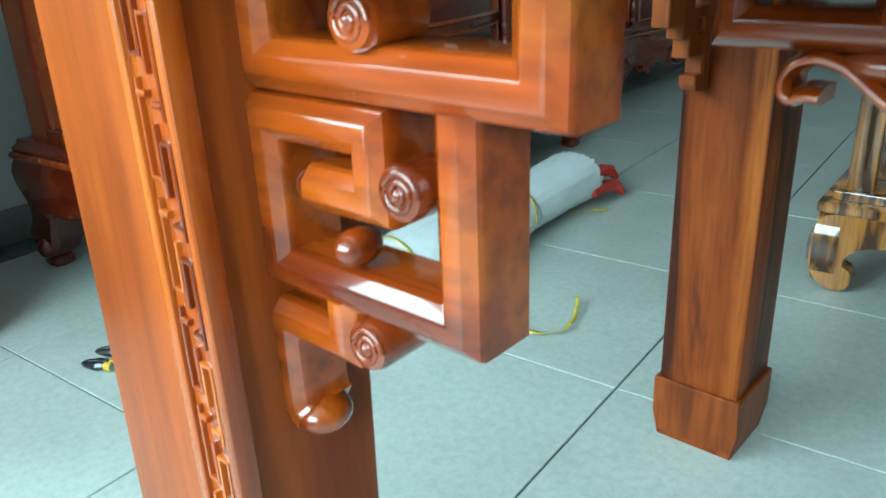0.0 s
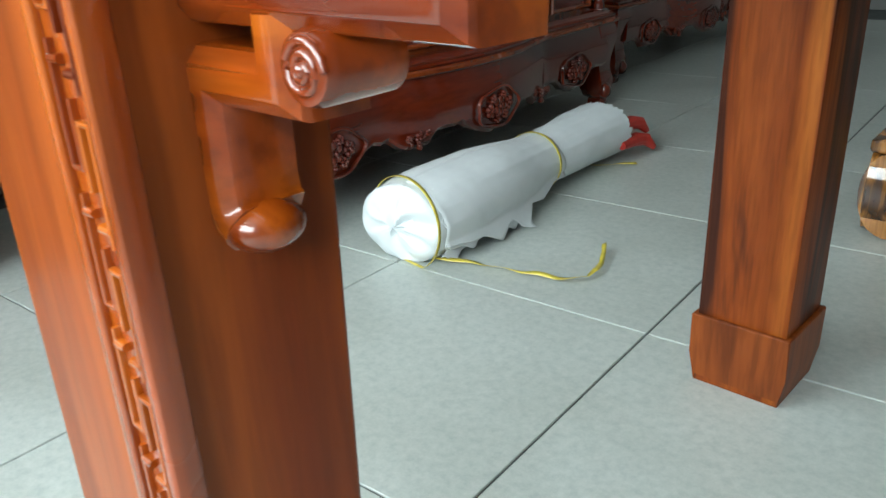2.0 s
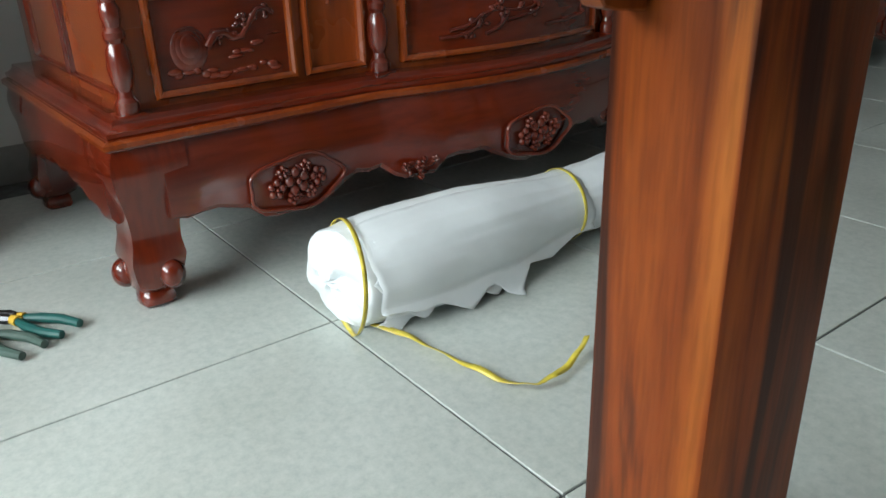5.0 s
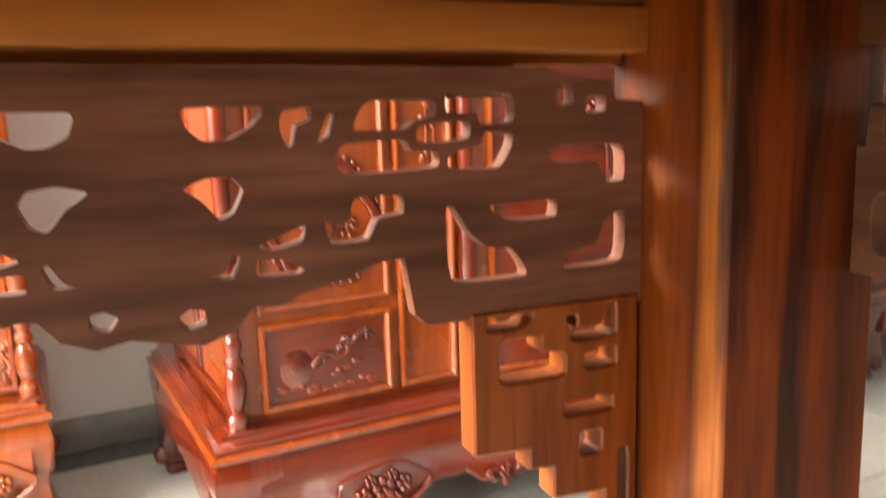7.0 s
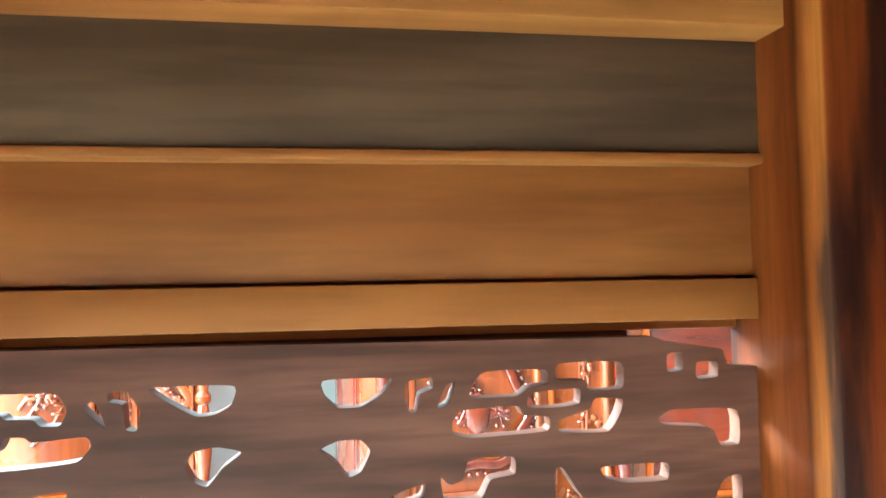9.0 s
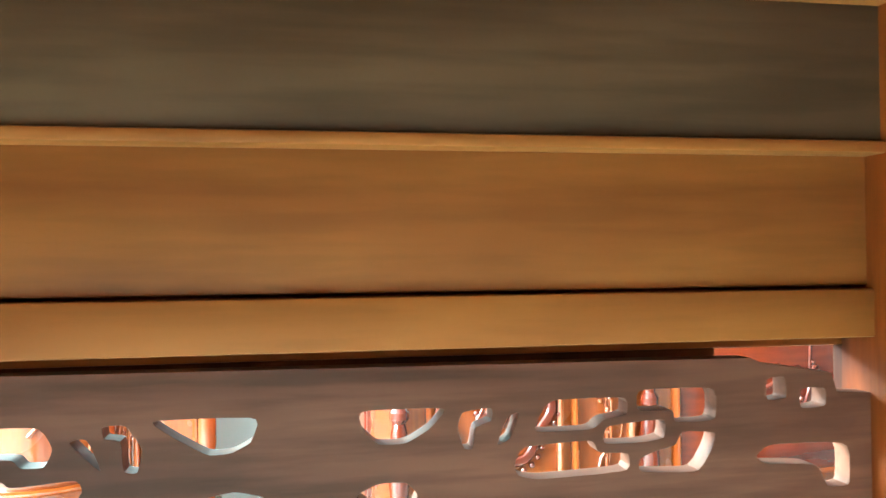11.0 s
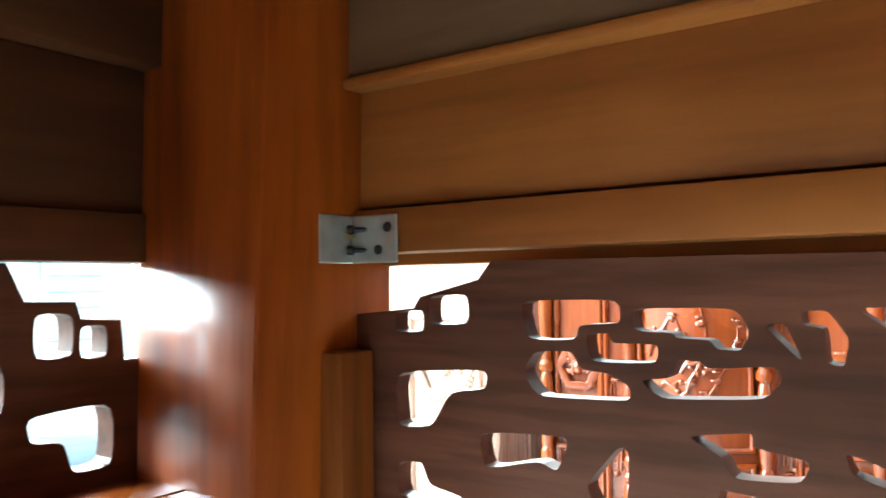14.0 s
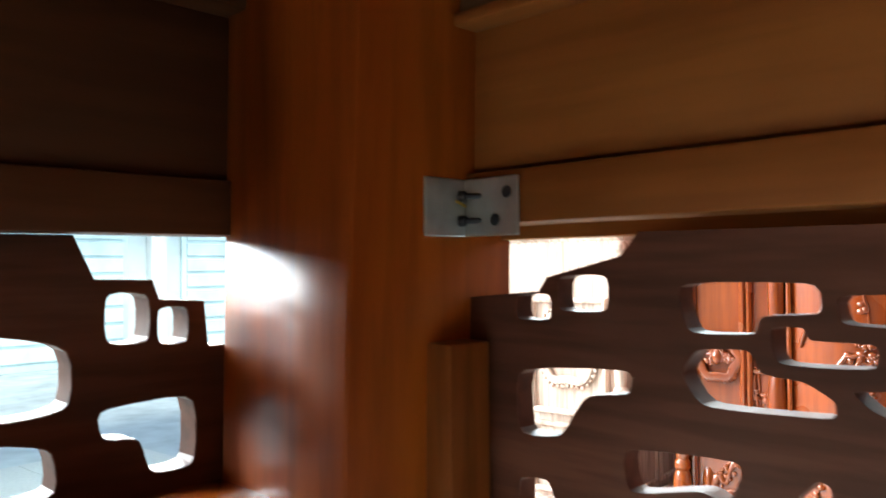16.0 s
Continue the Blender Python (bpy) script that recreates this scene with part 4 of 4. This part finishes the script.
    # bays
    for u0, u1, kind in bays:
        u0, u1 = u0 * L, u1 * L
        if kind == "door":
            frame_panel(c, "drawer_panel", u0, u1, 0.366, 0.530, fy, lw, lp, carve_turtle if u0 < L / 2 else carve_spray, "lower panel carved with rocks and blossoms")
            frame_panel(c, "door_panel", u0, u1, 0.563, H - 0.22, fy, lp, lp, None, "door panel with a carved medallion")
            medallion(c, (u0 + u1) / 2, 0.722, lambda u: fy(u) - 0.004, min(0.135, (u1 - u0) * 0.40, (H - 0.27 - 0.60) / 2), lz)
        elif kind == "tall":
            frame_panel(c, "tall_panel", u0, u1, 0.366, H - 0.22, fy, lp, lp, carve_spray, "narrow upright carved panel")
        elif kind == "wide":
            frame_panel(c, "drawer_panel", u0, u1, 0.366, 0.530, fy, lw, lp, carve_spray, "lower panel carved with rocks and blossoms")
            frame_panel(c, "door_panel", u0, u1, 0.563, H - 0.22, fy, lw, lp, carve_spray, "door panel carved in relief")
        else:
            col = part("column", column(H - 0.06 - 0.346 - 0.02), lz, c, "turned glossy column")
            col.location = (u0, fy(u0) - 0.022, 0.348)
            part("plinth", box((u0 - 0.026, fy(u0) - 0.048, 0.340), (u0 + 0.026, fy(u0) + 0.002, 0.350), 0.003), lw, c)
    return c


BAYS = [(0.027, 0, "col"), (0.060, 0.206, "door"), (0.224, 0.291, "tall"), (0.307, 0, "col"), (0.340, 0.660, "wide"),
        (0.693, 0, "col"), (0.709, 0.776, "tall"), (0.794, 0.940, "door"), (0.973, 0, "col")]


def stand(x, y, deg):
    """Front along local x, facing local -y."""
    return Matrix.Translation((x, y, 0)) @ Matrix.Rotation(radians(deg), 4, 'Z') @ Matrix.Diagonal((1, 1, 1.08, 1))


altar_cabinet("altar_cabinet", stand(-1.010, 0.671, 96.5), 1.94, 0.81, "glossy dark red carved altar cabinet on curved legs", (CAB_X, CAB_Z, CAB_LIGHT), BAYS)
altar_cabinet("altar_cabinet", stand(-1.43, 2.96, 96.0), 1.9, 0.5, "dark red-brown carved cabinet further back in the showroom", (CAB_X, CAB_Z, CAB_LIGHT), BAYS)
altar_cabinet("altar_cabinet", stand(-1.365, -0.48, 96.0), 0.81, 0.6, "orange-brown carved cabinet with turned columns", (CAB_LIGHT, CAB_LIGHT, CAB_LIGHT), BAYS)
altar_cabinet("altar_cabinet", stand(-1.17, -2.05, 96.0), 1.5, 0.6, "pinkish-red carved cabinet beside the open shopfront, paled by daylight put into its colour", (CAB_DAYLIT, CAB_DAYLIT, CAB_DAYLIT), BAYS, 1.06)

# ---- striped console beyond the back leg ----
console = holder("side_table", Matrix.Translation((-0.030, 1.715, 0)) @ Matrix.Rotation(radians(4), 4, 'Z'), "glossy yellow-brown striped side table with scrolled feet", "table")
SCROLL = [(.030, .200), (.004, .178), (-.014, .130), (-.012, .070), (.012, .020), (.050, .000), (.086, .008), (.098, .036), (.088, .060),
          (.070, .066), (.072, .088), (.092, .112), (.130, .128), (.275, .134), (.275, .200)]
CW = 0.55
for i in range(4):
    corner = Matrix.Translation(((0, 0, 0), (CW, 0, 0), (CW, CW, 0), (0, CW, 0))[i]) @ Matrix.Rotation(radians(90 * i), 4, 'Z')
    ft = part("scrolled_foot", plate(soften(SCROLL, 0.2, 2), [], 0.055, lambda a, b, c: Vector((a, c, b)), 0.004), ZEBRA, console, "bulging scrolled bracket foot")
    ft.matrix_local = corner
    f2 = part("scrolled_foot", plate(soften([(a, b) for a, b in SCROLL], 0.2, 2), [], 0.055, lambda a, b, c: Vector((c, a, b)), 0.004), ZEBRA, console, "bulging scrolled bracket foot")
    f2.matrix_local = corner
    post = part("post", box((0.045, 0.045, 0.245), (0.105, 0.105, 0.74), 0.006), ZEBRA, console)
    post.matrix_local = corner
part("base_frame", box((-0.005, -0.005, 0.196), (CW + 0.005, CW + 0.005, 0.228), 0.010, seg=3), ZEBRA, console)
part("base_shelf", box((0.022, 0.022, 0.226), (CW - 0.022, CW - 0.022, 0.250), 0.006), ZEBRA, console)
part("tabletop", box((-0.01, -0.01, 0.74), (CW + 0.01, CW + 0.01, 0.775), 0.010), ZEBRA, console)

# ---- the roll of foam sheet on the floor ----
def foam_roll():
    a, b = Vector((-0.770, 0.980, 0)), Vector((-0.868, 1.950, 0))
    d = (b - a).normalized()
    side = Vector((-d.y, d.x, 0))
    L = (b - a).length
    rnd = random.Random(3)
    th = holder("foam_roll", Matrix(), "thick roll of white foam sheet tied with yellow ribbon", "packaging")
    def girth(s):
        t = min(1.0, max(0.0, (s - 0.25) / 0.33))
        r = 0.119 - 0.033 * t * t * (3 - 2 * t) - 0.010 * math.exp(-(s / 0.05) ** 2)
        return r + (0.016 * ((s - 0.60) / 0.35) if s > 0.60 else 0.0)

    def skin(s, ang, out=0.0, k=1.0):
        """A point on the wrapped sheet, with lengthwise creases on top and soft dents."""
        top = max(0.0, math.sin(ang))
        r = girth(s) * k + out
        r += 0.0055 * top * noise.noise(Vector((ang * 7, s * 1.6, 4.2))) + 0.004 * noise.noise(Vector((s * 8, math.cos(ang) * 2, math.sin(ang) * 2))) + 0.0016 * noise.noise(Vector((s * 30, ang * 5, 1)))
        p = a + d * s + side * (r * 1.05 * math.cos(ang)) + Vector((0, 0, 0.083 + r * 0.83 * math.sin(ang)))
        p.z = max(p.z, 0.002)
        return p

    # the roll itself, folded shut at one end and open at the other
    bm = bmesh.new()
    nu, nv = 70, 72
    rings = []
    for k in range(7):
        f = (1 - k / 7) * math.pi / 2
        ring = []
        for j in range(nv):
            ang = 2 * math.pi * j / nv
            p = skin(0.0, ang, 0, max(0.02, math.cos(f)))
            p += d * (-0.024 * math.sin(f) + 0.026 * math.sin(f) * noise.noise(Vector((math.cos(ang) * 2.5 + k * .3, math.sin(ang) * 2.5, 7))))
            ring.append(bm.verts.new(p))
        rings.append(ring)
    for i in range(nu + 1):
        s = L * i / nu
        rings.append([bm.verts.new(skin(s, 2 * math.pi * j / nv) + d * (0.045 * noise.noise(Vector((j * 0.9, 8.1, 0))) * (i == nu))) for j in range(nv)])
    for i in range(5):
        rings.append([bm.verts.new(skin(L - 0.02 - 0.05 * i, 2 * math.pi * j / nv, -0.006 - 0.010 * i)) for j in range(nv)])
    for p, q in zip(rings, rings[1:]):
        for j in range(nv):
            bm.faces.new((p[j], p[(j + 1) % nv], q[(j + 1) % nv], q[j]))
    bm.faces.new(rings[0][::-1])
    bm.faces.new(rings[-1])
    part("rolled_sheet", bm, FOAM, th, "", 55)

    def torn_sheet(s0, s1, g0, g1, out, ragged, teeth, seed):
        """Outer layer lying on the roll, with a ragged end and torn points hanging to the floor."""
        bm = bmesh.new()
        n, m = 44, 30
        grid = []
        for i in range(n + 1):
            row = []
            for j in range(m + 1):
                v = j / m
                s = s0 + ragged * (1.6 * noise.noise(Vector((v * 3.1, seed, 0))) + 0.3 * noise.noise(Vector((v * 17, seed, 3)))) + (s1 - s0) * i / n
                hang = 0.012
                for c0, half, deep in teeth:
                    hang += max(0.0, 1 - abs(s - c0) / half) * deep
                ang = g0 + (g1 - g0) * v
                if v <= 0.8:
                    p = skin(s, g0 + (g1 - g0) * v / 0.8, out)
                else:
                    q = (v - 0.8) / 0.2 * hang
                    p = skin(s, g1, out)
                    low = p.z - 0.92 * q
                    p += side * (-0.38 * q - max(0.0, 0.004 - low) * 0.9)
                    p.z = max(0.004, low)
                row.append(bm.verts.new(p))
            grid.append(row)
        for p, q in zip(grid, grid[1:]):
            for j in range(m):
                bm.faces.new((p[j], p[j + 1], q[j + 1], q[j]))
        o = part("torn_sheet", bm, FOAM, th, "loose layer of foam sheet with torn edges", 55)
        md = o.modifiers.new("thickness", 'SOLIDIFY')
        md.thickness, md.offset = 0.0003, 1

    torn_sheet(0.030, 0.52, 1.9, 3.55, 0.0008, 0.018, ((0.10, 0.03, 0.02), (0.27, 0.05, 0.030)), 1.7)
    torn_sheet(0.012, 0.585, 1.6, 3.45, 0.0014, 0.010, ((0.10, 0.05, 0.010), (0.20, 0.075, 0.042), (0.315, 0.055, 0.066), (0.44, 0.08, 0.018)), 5.3)
    torn_sheet(0.015, 0.30, 2.6, 3.75, 0.0004, 0.030, ((0.05, 0.03, 0.02),), 9.1)

    def ribbon(pts, w=0.005):
        bm = bmesh.new()
        prev = None
        fine = []
        for p, q in zip(pts, pts[1:]):
            fine += [Vector(p).lerp(Vector(q), k / 4) for k in range(4)]
        pts = fine + [Vector(pts[-1])]
        for i, p in enumerate(pts):
            p = p + Vector((0, 0, 0.0018 * (1 + math.sin(i * 0.9))))
            t = (Vector(pts[min(i + 1, len(pts) - 1)]) - Vector(pts[max(i - 1, 0)])).normalized()
            c = t.cross(Vector((0, 0, 1)))
            c = c.normalized() if c.length > 0.2 else d
            lean = 0.0025 * math.sin(i * 0.37)
            row = [bm.verts.new(p + c * w + Vector((0, 0, 0.0025 + lean))), bm.verts.new(p - c * w + Vector((0, 0, 0.0025 - lean)))]
            if prev:
                bm.faces.new((prev[0], prev[1], row[1], row[0]))
            prev = row
        o = part("ribbon", bm, RIBBON, th, "", 80)
        q = o.modifiers.new("thickness", 'SOLIDIFY')
        q.thickness = 0.0008

    def hoop(s0, s1, r):
        return [a + d * (s0 + (s1 - s0) * (0.5 + 0.5 * math.cos(k * 2 * math.pi / 36))) + side * (r * 1.06 * math.cos(k * 2 * math.pi / 36 + 0.4)) + Vector((0, 0, max(0.003, 0.083 + r * 0.84 * math.sin(k * 2 * math.pi / 36 + 0.4)))) for k in range(37)]
    for r, s0, s1 in ((0.1215, -0.030, 0.050), (0.0925, 0.550, 0.600)):
        bm = bmesh.new()
        pts = hoop(s0, s1, r)
        prev = None
        for p in pts:
            row = [bm.verts.new(p - d * 0.0045), bm.verts.new(p + d * 0.0045)]
            if prev:
                bm.faces.new((prev[0], prev[1], row[1], row[0]))
            prev = row
        o = part("ribbon_tie", bm, RIBBON, th, "yellow ribbon tied round the roll", 80)
        q = o.modifiers.new("thickness", 'SOLIDIFY')
        q.thickness = 0.001
    ribbon([(-0.800, 0.975, 0.012), (-0.755, 0.985, 0.004), (-0.700, 1.003, 0.004), (-0.660, 1.025, 0.006), (-0.620, 1.040, 0.004), (-0.570, 1.052, 0.005), (-0.520, 1.063, 0.004), (-0.475, 1.074, 0.007),
            (-0.430, 1.088, 0.004), (-0.395, 1.105, 0.005), (-0.376, 1.130, 0.008), (-0.376, 1.165, 0.010), (-0.390, 1.205, 0.008), (-0.412, 1.250, 0.012), (-0.430, 1.280, 0.018)])
    ribbon([(-0.86, 1.77, 0.004), (-0.80, 1.82, 0.005), (-0.75, 1.87, 0.004), (-0.714, 1.917, 0.004)])
    ribbon([a + d * (0.17 + 0.045 * k) + side * (0.010 - 0.010 * k) + Vector((0, 0, 0.172 - 0.0012 * k * k)) for k in range(9)], 0.004)
    # red tool ends in the far mouth of the roll
    tool = holder("red_cutter", Matrix.Translation(b), "red plastic tool end poking out of the roll", "tool")
    for dz, out in ((0.105, 0.085), (0.055, 0.105)):
        bm = bmesh.new()
        o = side * -out
        tube(bm, [o + d * -0.06 + Vector((0, 0, dz)), o + d * 0.04 + Vector((0, 0, dz)), o * 1.15 + d * 0.080 + Vector((0, 0, dz - 0.008)), o * 1.35 + d * 0.100 + Vector((0, 0, dz - 0.036))], [0.012, 0.022, 0.020, 0.009], 10)
        part("jaw", bm, RED, tool)


foam_roll()


# ---- pliers on the floor ----
def pliers(m, grip, jaw_label):
    p = holder("pliers", m, jaw_label, "pliers", "pliers on the floor")
    for s in (1, -1):
        bm = tube(bmesh.new(), [(0.0, s * 0.006, 0.012), (0.035, s * 0.018, 0.012), (0.08, s * 0.026, 0.012), (0.125, s * 0.022, 0.012)], [0.007, 0.0095, 0.0095, 0.008], 10)
        part("grip", bm, grip, p)
        part("collar", tube(bmesh.new(), [(-0.012, s * 0.004, 0.012), (0.006, s * 0.007, 0.012)], [0.010, 0.011], 10), YELLOW, p, "yellow plastic collar")
        bm = tube(bmesh.new(), [(-0.01, -s * 0.004, 0.012), (-0.03, -s * 0.008, 0.012), (-0.055, -s * 0.005, 0.012), (-0.07, -s * 0.002, 0.012)], [0.009, 0.011, 0.008, 0.004], 8)
        part("jaw", bm, DARKSTEEL, p)
    part("rivet", lathe([(0.006, 0.016), (0.006, 0.024), (0.004, 0.026)], 12, m=Matrix.Translation((-0.012, 0, 0))), DARKSTEEL, p)
    return p


pliers(Matrix.Translation((-1.100, 0.461, 0)) @ Matrix.Rotation(radians(38), 4, 'Z'), GREEN, "green-handled pliers with yellow collars lying open on the tiles")
pliers(Matrix.Translation((-1.066, 0.408, 0)) @ Matrix.Rotation(radians(30), 4, 'Z'), OLIVE, "grey-green-handled pliers lying beside the other pair")

# ---- floor tiles, last ----
def tiles():
    s, g = 0.6, 0.0021
    bm = box((g, g, -0.012), (s - g, s - g, 0.0), 0.0012, seg=1)
    me = finish(bm, "tile")
    me.materials.append(TILE)
    for i in range(-3, 8):
        for j in range(-8, 8):
            o = new("tile", me)
            o.parent = floor
            o.location = (i * s, j * s, 0)


tiles()


# ---- the house across the street, seen through the shopfront ----
def street_house():
    wallm = plain("pale_green_render", (0.70, 0.78, 0.76), 0.8, var=0.12, scale=1.5)
    shutm = plain("grey_blue_shutter", (0.60, 0.74, 0.74), 0.5, var=0.15, scale=3)
    trimm = plain("white_trim_paint", (0.74, 0.76, 0.74), 0.6, var=0.06, scale=3)
    roofm = plain("red_tile_roof", (0.26, 0.09, 0.06), 0.7, var=0.25, scale=4)
    glass = plain("dark_window_glass", (0.03, 0.05, 0.055), 0.08, var=0.1, scale=2)
    h = holder("house", Matrix.Translation((-1.5, -9.0, -0.16)), "pale green rendered house with shutters across the street", "house")
    part("wall", box((-6, -4, 0), (7, 0, 6.2), 0.01), wallm, h)
    part("roof", box((-6.4, -4.4, 6.2), (7.4, 0.5, 6.45), 0.02), roofm, h)
    part("canopy", box((-6, 0, 2.75), (7, 1.1, 2.87), 0.01), trimm, h)
    for x in (-5.2, -2.2, 0.8, 3.8):
        s = part("shutter", box((x, 0.004, 0), (x + 2.3, 0.06, 2.5), 0.01), shutm, h)
        for k in range(12):
            part("slat", box((x + 0.06, 0.058, 0.1 + k * 0.2), (x + 2.24, 0.085, 0.26 + k * 0.2), 0.008, seg=1), shutm, s)
        part("pillar", box((x - 0.45, 0.004, 0), (x - 0.25, 0.16, 2.75), 0.01), trimm, h)
        w = part("window", box((x + 0.5, 0.004, 3.7), (x + 1.8, 0.07, 5.1), 0.01), trimm, h)
        for k in (0, 1):
            part("pane", box((x + 0.58 + k * 0.60, 0.066, 3.8), (x + 1.12 + k * 0.60, 0.080, 5.0), 0.004, seg=1), glass, w)


street_house()
